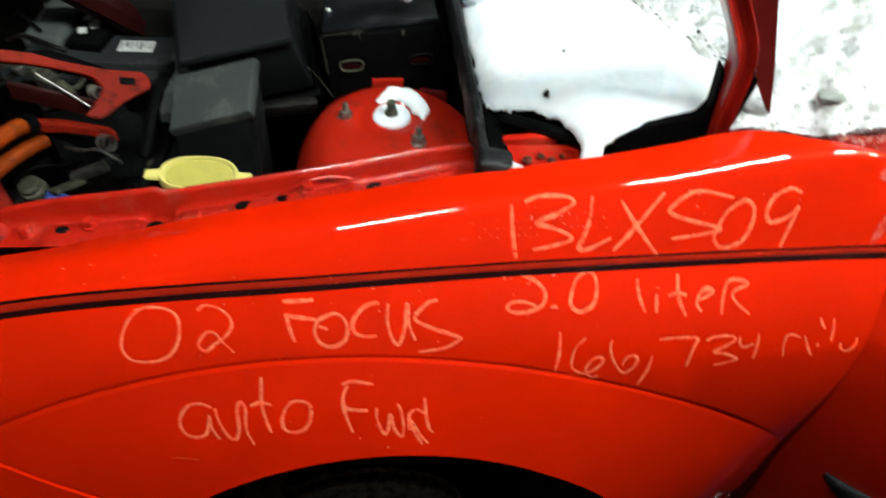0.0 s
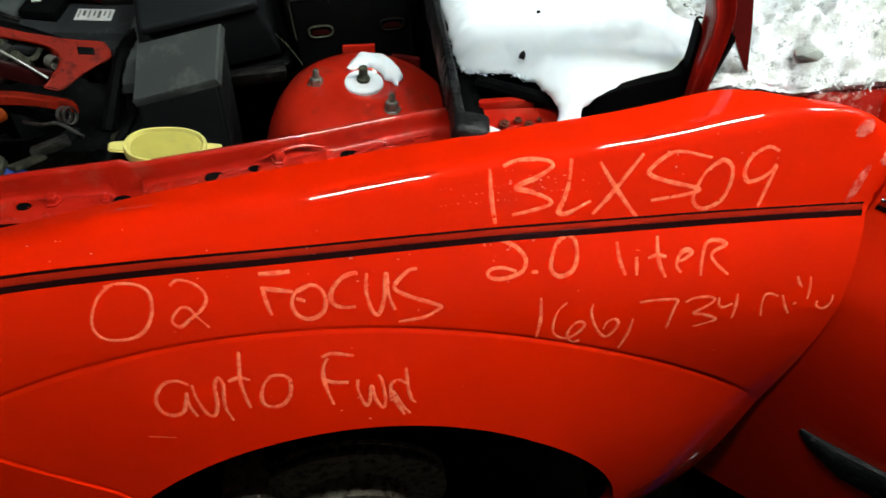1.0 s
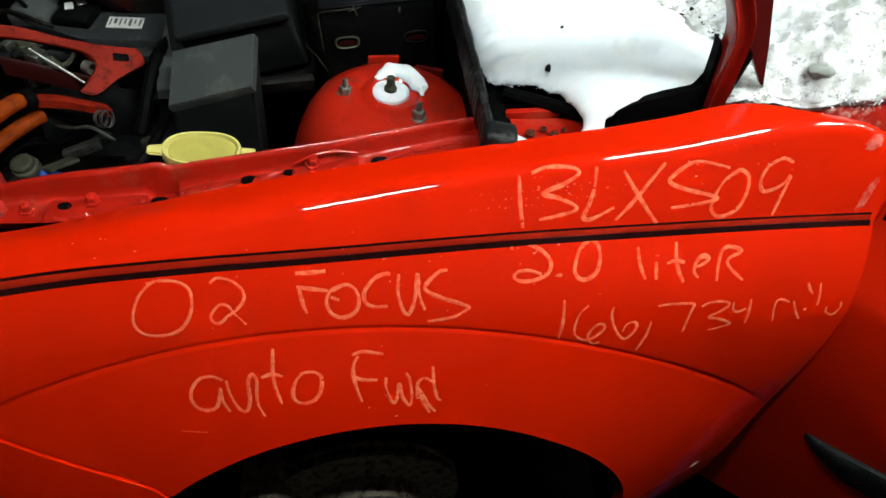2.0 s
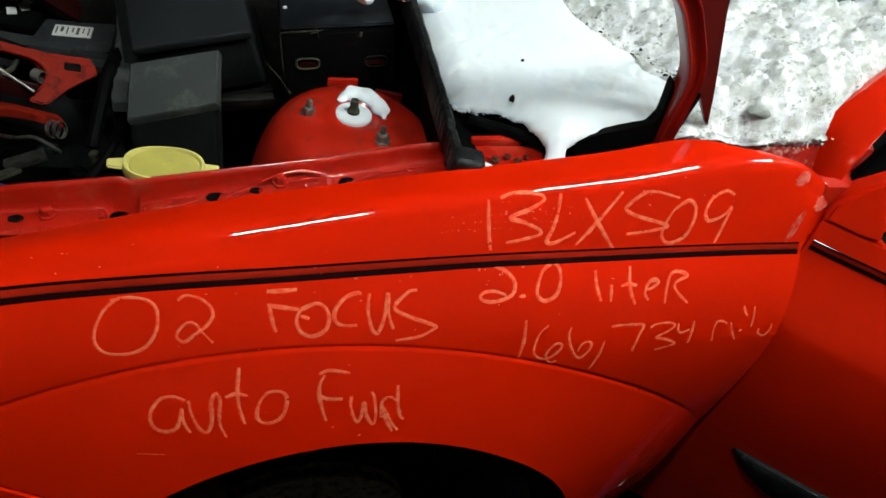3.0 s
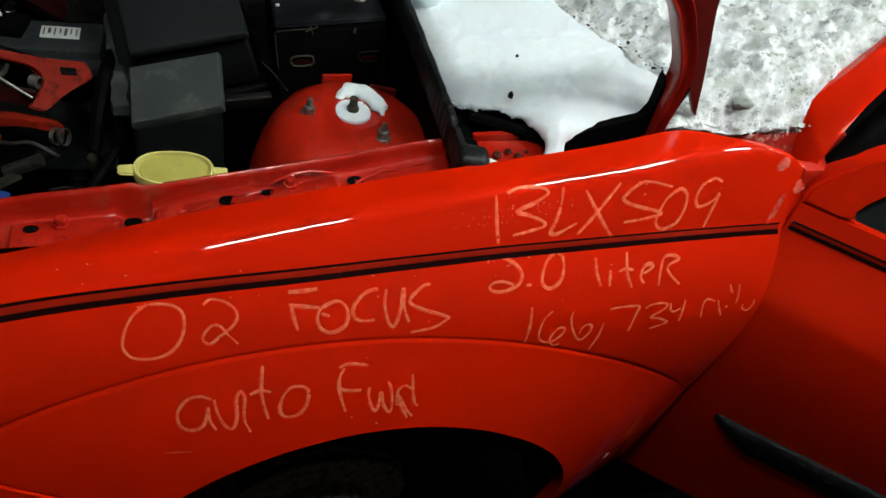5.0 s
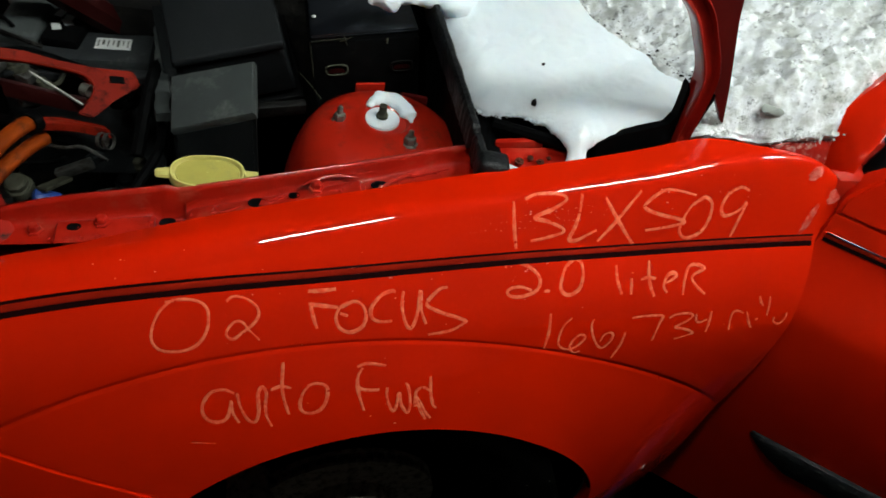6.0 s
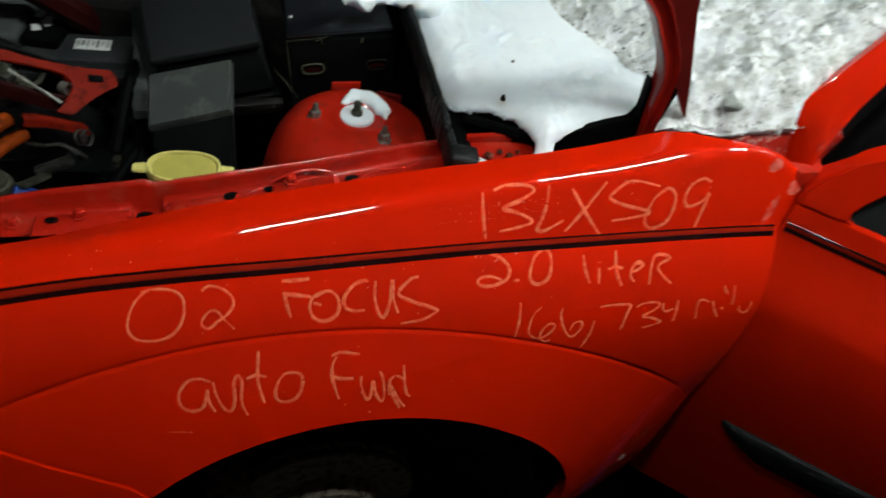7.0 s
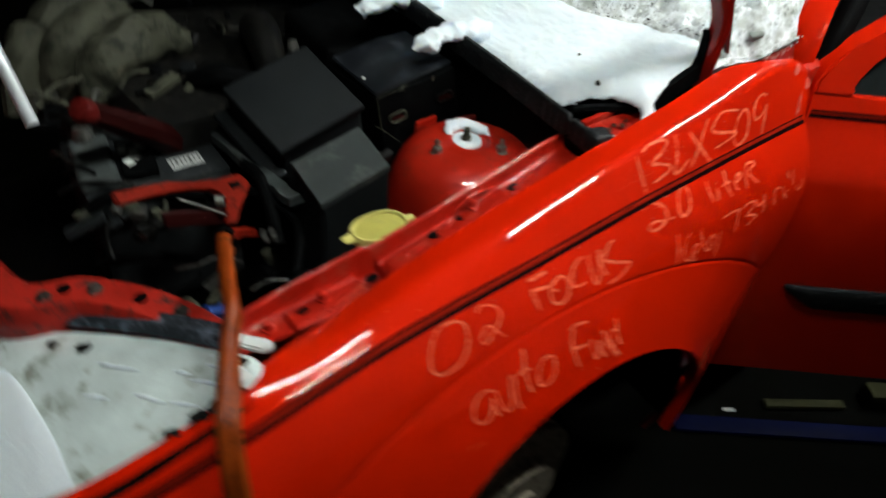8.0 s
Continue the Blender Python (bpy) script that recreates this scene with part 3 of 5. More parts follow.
def door_at(s, z, out=0.0):
    return DOOR_TURN @ Vector((s, door_y(s, z) - out, z))


def door_panel():
    rows = []
    for s in np.linspace(0.0, 1.0, 50):
        zs = np.concatenate([np.linspace(0.924, 0.9, 5), np.linspace(0.9, 0.26, 40)[1:]])
        rows.append([DOOR_TURN @ Vector((s, 0.06, 0.924))] + [door_at(s - 0.11 * (1 - s) * min(1.0, max(0.0, 0.84 - z) / 0.3), z) for z in zs] + [DOOR_TURN @ Vector((s - 0.11 * (1 - s), door_y(s, 0.26) + 0.05, 0.264))])
    bm = grid_mesh(rows, cap=True)
    return part("door", bm, "red", car, "red front door, swung open")


door = door_panel()


def door_frame():
    outer = [(0.0, 0.925), (0.0, 0.944), (0.012, 0.966), (0.036, 0.992), (0.075, 1.022), (0.2, 1.112), (0.36, 1.215), (0.5, 1.285)]
    inner = [(0.5, 1.255), (0.36, 1.185), (0.2, 1.083), (0.115, 1.014), (0.077, 0.977), (0.058, 0.955), (0.052, 0.94), (0.056, 0.929), (0.066, 0.925)]
    bm = bmesh.new()
    front = [bm.verts.new(door_at(s, z, 0.002)) for s, z in outer + inner]
    back = [bm.verts.new(door_at(s, z, -0.035)) for s, z in outer + inner]
    n = len(front)
    bm.faces.new(front), bm.faces.new(list(reversed(back)))
    for k in range(n):
        bm.faces.new((front[k], front[(k + 1) % n], back[(k + 1) % n], back[k]))
    bmesh.ops.bevel(bm, geom=[e for e in bm.edges if e.verts[0] in front and e.verts[1] in front], offset=0.004, segments=2, affect="EDGES")
    part("window_frame", bm, "red", door, "red window frame")
    pane = [(0.05, 0.92), (0.9, 0.92), (0.9, 1.3), (0.5, 1.26), (0.36, 1.19), (0.2, 1.09), (0.075, 0.98), (0.05, 0.95)]
    bm = bmesh.new()
    a = [bm.verts.new(door_at(s, z, -0.012)) for s, z in pane]
    b = [bm.verts.new(door_at(s, z, -0.016)) for s, z in pane]
    bm.faces.new(a), bm.faces.new(list(reversed(b)))
    for k in range(len(a)):
        bm.faces.new((a[k], a[(k + 1) % len(a)], b[(k + 1) % len(a)], b[k]))
    part("window_pane", bm, "smoke", door, "dark side window glass")
    rows = [[door_at(s, z, o) for z, o in ((0.918, 0.0), (0.92, 0.006), (0.928, 0.006), (0.93, 0.0))] for s in np.linspace(0.125, 0.98, 30)]
    part("window_seal", grid_mesh(rows), "rubber", door, "black rubber window seal")


door_frame()


def door_trim():
    rows = []
    for s in np.linspace(0.0, 1.0, 60):
        s = s ** 1.6 * 0.86
        h = 0.031 * min(1.0, 0.12 + (s / 0.09) ** 0.8)
        zc = 0.562 - h
        rows.append([door_at(0.09 + s, zc + h * math.sin(a), 0.001 + 0.013 * max(0.0, math.cos(a)) ** 0.6 * min(1.0, h / 0.02)) for a in np.linspace(-math.pi / 2, math.pi / 2, 11)])
    part("side_moulding", grid_mesh(rows), "rubber", door, "black rubber rubbing strip")
    for z0, w, mat, lab in ((0.8895, 0.0056, "stripe", "wide black pinstripe"), (0.8998, 0.0022, "stripe", "thin black pinstripe"), (0.8950, 0.0049, "stripe_red", "dark red pinstripe")):
        rows = [[door_at(s, z0 + w * f, o) for f, o in ((0, 0), (0.1, 0.0011), (0.9, 0.0011), (1, 0))] for s in np.linspace(0.004, 0.98, 40)]
        part("pinstripe", grid_mesh(rows), mat, door, lab)


door_trim()


# ---- front pillar, windscreen, cowl ----
def pillar():
    axis = smooth_line([(0.502, 0.062, 0.70), (0.496, 0.058, 0.82), (0.487, 0.052, 0.93), (0.509, 0.055, 1.0), (0.565, 0.073, 1.075), (0.645, 0.098, 1.15), (0.85, 0.16, 1.27), (1.1, 0.22, 1.38)], 6)
    rows = []
    for k, p in enumerate(axis):
        wide = min(1.0, max(0.0, (k - 12) / 4)) * max(0.25, 1 - max(0, k - 17) / 9)
        w = 0.036 - 0.011 * min(1.0, max(0.0, (k - 14) / 6))
        p = p + Vector((-0.007, 0.0, 0.007)) * min(1.0, max(0.0, (k - 14) / 6))
        rows.append([p + Vector((dx * w - 0.015 * wide * g, dy * w + 0.003 * wide * g, dz * w + 0.015 * wide * g)) for dx, dy, dz, g in ((-0.62, 0.85, 0.35, 1.0), (-0.74, 0.45, 0.52, 1.0), (-0.68, 0.12, 0.52, 0.75), (-0.52, -0.18, 0.43, 0.45), (-0.3, -0.42, 0.3, 0.2), (0.0, -0.55, 0.0, 0.0), (0.15, -0.45, -0.2, 0.0), (0.3, 0.8, -0.3, 0.0))])
    part("pillar", grid_mesh(rows, closed=True, cap=True), "red", car, "red windscreen pillar")
    # seal made thick so its black stands for the shaded gap too
    line = [p + Vector((0.026, -0.022, -0.018)) for p in axis[9:]]
    part("door_seal", tube(line, 0.018, 10, 2), "black", car, "black door seal that also stands for the dark pillar gap")


pillar()


def pillar_base():
    rows = []
    for x in np.linspace(0.374, 0.53, 30):
        top = float(np.interp(x, (0.374, 0.39, 0.42, 0.48, 0.53), (0.962, 0.976, 0.986, 0.988, 0.99))) + 0.002 * noise.noise(Vector((x * 90, 0, 0)))
        low = 0.70
        y = 0.056 - 0.08 * (x - 0.38)
        rows.append([Vector((x, y + dy, z)) for dy, z in ((0.0, low), (0.0, low + 0.5 * (top - low)), (0.002, low + 0.9 * (top - low)), (0.008, top - 0.003), (0.014, top), (0.05, top + 0.006), (0.06, top - 0.03))])
    part("pillar_base", thicken(grid_mesh(rows), 0.003), "red_scuffed", car, "scuffed red panel at the foot of the pillar")


pillar_base()


def screen_z(x, y):
    """Height of the windscreen's glass."""
    return 0.985 + (x - 0.36) * 0.53 + 0.04 * (0.3 - y) * 0.3 - 0.06 * max(0.0, 0.12 - y)


def windscreen():
    rows = [[Vector((x, y, screen_z(x, y) - 0.012)) for y in np.linspace(0.06, 1.2, 30)] for x in np.linspace(0.3, 1.15, 30)]
    for k, r in enumerate(rows):
        r[:] = [Vector((v.x + 0.09 * min(1, max(0, 0.6 - v.y) / 0.6) ** 2, v.y + k * 0.0035, v.z)) for v in r]
    ob = part("windscreen", thicken(grid_mesh(rows), 0.005), "glass", car, "green tinted windscreen, half covered in snow")
    ob.visible_shadow = False
    part("dashboard", rbox(pose(0.85, 0.70, 0.78), (1.0, 1.25, 0.2), 0.05), "black", car, "black dashboard behind the windscreen")


windscreen()


def cowl():
    # trough of black plastic under the snow
    prof = [(0.10, 0.90), (0.12, 0.87), (0.20, 0.86), (0.30, 0.90), (0.36, 0.955), (0.40, 0.965)]
    rows = [[Vector((x - 0.03 * min(1, (y - 0.1) / 0.4), y, z)) for x, z in prof] for y in np.linspace(0.105, 1.2, 12)]
    part("cowl_tray", thicken(grid_mesh(rows), 0.003), "black", car, "black plastic cowl tray")
    # raised edge with two ribs
    for dx, dz in ((0.0, 0.0), (0.016, -0.008)):
        line = [(0.10 + dx, 0.155, 0.928 + dz), (0.16 + dx, 0.12, 0.932 + dz), (0.215 + dx, 0.098, 0.926 + dz), (0.25 + dx, 0.092, 0.912 + dz)]
        part("cowl_rib", tube(line, 0.007, 8, 5), "black", car)
    # flat black wedge between the snow tongue and the hinge arm
    edge = smooth_line([(0.194, 0.952, 0), (0.212, 0.962, 0), (0.238, 0.971, 0), (0.260, 0.977, 0), (0.272, 0.982, 0), (0.2755, 0.990, 0), (0.274, 1.012, 0), (0.271, 1.034, 0)], 4)
    foot = [(0.292, 1.0), (0.300, 0.962), (0.262, 0.95), (0.20, 0.93)]
    part("cowl_corner", slab([(p.x, p.y) for p in edge] + foot, -0.016, -0.004, pose(0, 0.085, 0, 90, 0, 0), 0.0015), "black", car, "flat black wedge at the cowl corner")


cowl()


def cowl_bar():
    start, d = Vector((0.074, 0.084, 0.918)), Vector((-0.012, 0.985, 0.115))
    rows = []
    for k, y in enumerate(np.concatenate([np.linspace(0.0, 0.1, 40), np.linspace(0.108, 1.05, 100)])):
        c = start + d * y + Vector((-0.03 * y * y, 0, -0.05 * y * y))
        upper = 1.0 if y > 0.048 else 0.0
        w = 0.0056 + 0.0002 * upper + 0.0006 * math.sin(k * 1.3) + 0.001 * noise.noise(Vector((y * 40, 0, 0)))
        h = 0.015 + 0.001 * upper + 0.001 * noise.noise(Vector((y * 60, 3, 0)))
        crack = 1 - 0.45 * math.exp(-((y - 0.047) / 0.003) ** 2)
        w, h = w * crack, h * crack
        rows.append([c + Vector((dx * w, 0, dz * h)) for dx, dz in ((-1.0, -1.0), (-1.05, 0.4), (-0.8, 0.86), (-0.6, 0.97), (0.3, 1.0), (0.75, 0.86), (1, 0.4), (0.9, -1.0))])
    part("cowl_bar", grid_mesh(rows, closed=True, cap=True), "rubber", car, "black rubber-covered bar at the back of the engine bay")
    part("cowl_bar_end", rbox(pose(0.082, 0.088, 0.920, 5, 6, -8), (0.034, 0.028, 0.030), 0.008, 3), "rubber", car, "worn black rubber end block")
    part("bar_clip", slab([(0.0, -0.011), (0.024, -0.008), (0.010, 0.002), (0.002, 0.014)], 0, 0.005, pose(0.096, 0.090, 0.916, -4, 10, 10), 0.001), "white", car, "whitish scrap beside the bar end")


cowl_bar()


def hood_hinge():
    # pressed arm with a kink that curves forward, with raised edges
    line = smooth_line([(0.294, 0.092, 0.945), (0.2905, 0.089, 0.985), (0.286, 0.084, 1.03), (0.280, 0.084, 1.056), (0.262, 0.086, 1.088), (0.240, 0.087, 1.118), (0.196, 0.088, 1.150), (0.125, 0.089, 1.19)], 6)
    rows = []
    for k, p in enumerate(line):
        d = (line[min(k + 1, len(line) - 1)] - line[max(k - 1, 0)]).normalized()
        s = Vector((d.z, 0, -d.x)).normalized()
        w = 0.0096
        rows.append([p + s * a * w + Vector((0, b, 0)) for a, b in ((-1, 0.012), (-1, -0.003), (-0.94, -0.007), (-0.8, -0.0088), (-0.64, -0.0075), (-0.5, -0.0045), (-0.3, -0.0035), (0.3, -0.0035), (0.5, -0.0045), (0.64, -0.0075), (0.8, -0.0088), (0.94, -0.007), (1, -0.003), (1, 0.012))])
    part("hinge_arm", grid_mesh(rows, closed=True, cap=True), "red_hinge", car, "red hood hinge arm, raised")
    # plate behind it, pointed at the foot and bent forward at the top
    outer = smooth_line([(0.334, 0.086, 0.986), (0.320, 0.088, 1.03), (0.307, 0.089, 1.065), (0.292, 0.090, 1.105), (0.278, 0.091, 1.142), (0.225, 0.092, 1.196), (0.175, 0.093, 1.225)], 5)
    inner = smooth_line([(0.331, 0.087, 0.987), (0.308, 0.089, 1.02), (0.294, 0.090, 1.05), (0.272, 0.091, 1.085), (0.248, 0.092, 1.118), (0.20, 0.093, 1.150), (0.13, 0.094, 1.188)], 5)
    rows = [[a, a + Vector((0.002, 0.006, 0)), b + Vector((0, 0.006, 0)), b] for a, b in zip(outer, inner)]
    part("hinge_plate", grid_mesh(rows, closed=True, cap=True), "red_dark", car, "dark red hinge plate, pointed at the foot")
    part("hinge_seal", tube([(0.30, 0.092, 0.97), (0.304, 0.093, 0.995), (0.308, 0.094, 1.02)], 0.006, 8), "black", car, "black rubber seal beside the hinge")
    part("bracket_lip", rbox(pose(0.125, 0.128, 0.921, 0, -7, -4), (0.055, 0.008, 0.012), 0.003), "red_wet", car, "raised lip of the red bracket")
    for x, y, r in ((0.118, 0.100, 0.006), (0.132, 0.104, 0.0045), (0.141, 0.096, 0.005), (0.152, 0.101, 0.003)):
        bm = lathe([(r * 0.9, 0.0), (r * 0.8, 0.0012), (r * 0.5, 0.0016), (r * 0.4, 0.003), (0.0005, 0.0032)], pose(x, y, 0.919 + 0.1 * (x - 0.12), 8, -6, 20 * x), 9)
        for v in bm.verts:
            v.co += Vector((noise.noise(v.co * 300), noise.noise(v.co * 300 + Vector((4, 0, 0))), 0)) * 0.0012
        part("rusty_bolt", bm, "rust", car, "crusted rusty bolt head")
    part("fender_bracket", rbox(pose(0.15, 0.098, 0.912, 10, -6, -6), (0.15, 0.05, 0.012), 0.004), "red_wet", car, "rusty red bracket under the fender edge")


hood_hinge()


# ---- engine bay ----
# along x: flange outer y, z; wall top y, z
RAIL = [(-0.48, 0.10, 0.815, 0.138, 0.80), (-0.36, 0.082, 0.83, 0.135, 0.832), (-0.27, 0.079, 0.838, 0.132, 0.846), (-0.16, 0.08, 0.860, 0.132, 0.866), (-0.05, 0.086, 0.882, 0.136, 0.884), (0.06, 0.092, 0.905, 0.142, 0.905), (0.2, 0.088, 0.925, 0.142, 0.905)]


def inner_rail():
    rows = []
    for x in np.concatenate([np.linspace(-0.46, -0.262, 26), np.linspace(-0.2605, -0.2365, 9), np.linspace(-0.235, 0.1, 44)]):
        oy, oz, wy, wz = soft_at(x, RAIL)
        # the front length of the wall stands a little higher and ends in a rounded notch
        wz += 0.006 / (1 + math.exp((x + 0.248) * 500))
        base = min(oz, wz) - 0.019 - (0.013 if -0.264 < x < -0.236 else 0.0)
        f = [(oy - 0.006, oz + 0.001), (oy + 0.002, base + 0.004), (oy + 0.008, base), ((oy + wy) / 2, base - 0.001), (wy - 0.008, base), (wy - 0.0045, base + 0.003), (wy - 0.002, base + 0.010), (wy - 0.0015, wz - 0.005), (wy, wz - 0.0015), (wy + 0.0025, wz), (wy + 0.006, wz - 0.0015), (wy + 0.009, wz - 0.008), (wy + 0.02, wz - 0.20), (wy + 0.03, wz - 0.45)]
        rows.append([Vector((x, y, z)) for y, z in f])
    return part("inner_rail", grid_mesh(rows), "red_wet", car, "dusty red inner wing flange with bolt holes")


rail = inner_rail()
PLATES = ((-0.234, -0.045, 0.0085), (-0.365, -0.267, 0.0065))


def rail_at(x, f, up=0.0):
    """A point on the floor of the flange, f of the way from the fender to the wall, lifted by up; on a raised plate from its top."""
    oy, oz, wy, wz = soft_at(x, RAIL)
    up += sum(h for x0, x1, h in PLATES if x0 < x < x1)
    return Vector((x, oy + (wy - oy) * f, min(oz, wz) - 0.019 + up))


def flange_plates():
    for x0, x1, h in PLATES:
        xs = np.linspace(x0, x1, 30)
        rows = []
        for x in xs:
            end = min(1.0, (x - x0) / 0.003, (x1 - x) / 0.003)
            oy, oz, wy, wz = soft_at(x, RAIL)
            b = min(oz, wz) - 0.019
            rows.append([Vector((x, oy + (wy - oy) * f, b - 0.002 + (u + 0.002) * (0.35 + 0.65 * end) + 0.0008 * noise.noise(Vector((x * 50, f * 3, 1))))) for f, u in ((0.02, -0.002), (0.06, h - 0.002), (0.12, h), (0.45, h + 0.0006), (0.72, h), (0.80, h - 0.003), (0.84, -0.002))])
        bm = grid_mesh(rows)
        for row in (rows[0], rows[-1]):
            low = [Vector((p.x, p.y, p.z - 0.012)) for p in row]
            grid_mesh([row, low], bm)
        part("flange_plate", bm, "red_wet", rail, "raised dusty step on the flange")


flange_plates()
# black discs paint the shade inside holes; nothing is cut
for x, f, r in ((-0.161, 0.60, 0.0062), (-0.029, 0.62, 0.0062), (-0.253, 0.60, 0.0058), (-0.122, 0.62, 0.0040), (-0.345, 0.55, 0.0045)):
    part("bolt_hole", lathe([(r * 1.18, 0.0), (r * 1.12, 0.0012), (r, 0.0012), (r, 0.0004), (0.0005, 0.0004)], Matrix.Translation(rail_at(x, f, 0.0006)) @ Matrix.Diagonal((1.35, 0.95, 1, 1)), 18), ["black"], rail, "black disc painted as a shaded hole in the flange")
for x, f in ((-0.098, 0.72), (-0.318, 0.62), (-0.385, 0.65)):
    part("flange_bolt", lathe([(0.0085, 0), (0.0085, 0.003), (0.0062, 0.0035), (0.0058, 0.009), (0.0045, 0.0105), (0.001, 0.011)], Matrix.Translation(rail_at(x, f, 0.0)), 6), "red_wet", rail, "painted bolt head", smooth=False)
# ridges and beads added to catch the light, shaping the flange's wet glints
for name, pts, r in (("glint_ridge", ((-0.116, 0.86, 0.001), (-0.095, 0.92, 0.004), (-0.075, 0.93, 0.004), (-0.052, 0.80, 0.001)), 0.0022),
                     ("glint_ridge", ((-0.038, 0.42, 0.0), (-0.020, 0.62, 0.001), (0.004, 0.74, 0.002), (0.012, 0.70, 0.001), (0.05, 0.72, 0.001)), 0.0026),
                     ("glint_bead", ((-0.150, 0.58, 0.0), (-0.138, 0.64, 0.001), (-0.127, 0.66, 0.001)), 0.0026),
                     ("glint_bead", ((-0.205, 0.55, 0.0), (-0.195, 0.50, 0.001), (-0.178, 0.58, 0.001)), 0.0016),
                     ("glint_bead", ((-0.246, 0.78, -0.008), (-0.238, 0.78, -0.008)), 0.0024)):
    part(name, tube([rail_at(x, f, u) for x, f, u in pts], [r * 0.4, r, r, r * 0.4], 10, 6), "water", rail, "added glossy ridge, shaped to give the flange a wet glint")


def flange_drops():
    rng = random.Random(31)
    bm = bmesh.new()
    # domes added so that each one gives a sparkle
    for _ in range(110):
        x, f = -0.37 + 0.42 * rng.random(), 0.2 + 0.5 * rng.random()
        r = 0.0006 + 0.0020 * rng.random() ** 4
        m = Matrix.Translation(rail_at(x, f, 0.0004)) @ Matrix.Rotation(rng.random() * 3, 4, "Z") @ Matrix.Diagonal((1.0 + 1.5 * rng.random(), 1.0, 1.0, 1))
        lathe([(r, 0.0), (r * 0.85, r * 0.28), (r * 0.5, r * 0.45), (0.0001, r * 0.5)], m, 9, bm)
    tagged(part("water_spray", bm, "water", rail), "clear water drops added to the flange for sparkle", "", kind="stuff")


flange_drops()


def strut_tower():
    m = Matrix.Translation((-0.032, 0.240, 0.0)) @ Matrix.Rotation(radians(2), 4, "Y")
    prof = [(0.134, 0.55), (0.128, 0.70), (0.120, 0.77), (0.112, 0.805), (0.103, 0.828), (0.092, 0.845), (0.079, 0.855), (0.064, 0.861), (0.045, 0.863), (0.038, 0.8645), (0.033, 0.8665), (0.028, 0.8665), (0.024, 0.863), (0.001, 0.862)]
    tower = part("strut_tower", lathe(prof, m, 64), "red_dull", car, "red domed suspension strut tower")
    m = Matrix.Translation((-0.008, 0.245, 0.0))
    part("mount_disc", lathe([(0.0225, 0.862), (0.0222, 0.8655), (0.019, 0.8675), (0.012, 0.8670), (0.001, 0.8675)], m, 28), "snow", tower, "white snow-dusted strut mount disc")
    part("strut_rod", lathe([(0.0075, 0.866), (0.0075, 0.8705), (0.0058, 0.872), (0.0050, 0.876), (0.0050, 0.884), (0.001, 0.885)], m, 12), "intake", tower, "rusty strut rod end")
    for x, y in ((-0.06, 0.245), (0.020, 0.200)):
        q = Matrix.Translation((x, y, -0.001))
        part("nut", lathe([(0.0105, 0.858), (0.0105, 0.863), (0.0074, 0.8635), (0.0074, 0.871), (0.0064, 0.8725), (0.0035, 0.873)], q, 6), "zinc", tower, "zinc-plated flange nut", smooth=False)
        part("stud", lathe([(0.0034, 0.87), (0.0034, 0.881), (0.002, 0.883), (0.0005, 0.883)], q, 10), "zinc", tower, "threaded stud")
    part("tower_tab", rbox(pose(-0.008, 0.342, 0.838, 6, 0, 4), (0.040, 0.005, 0.026), 0.002), "red_dull", car, "small red upright tab behind the tower")


strut_tower()


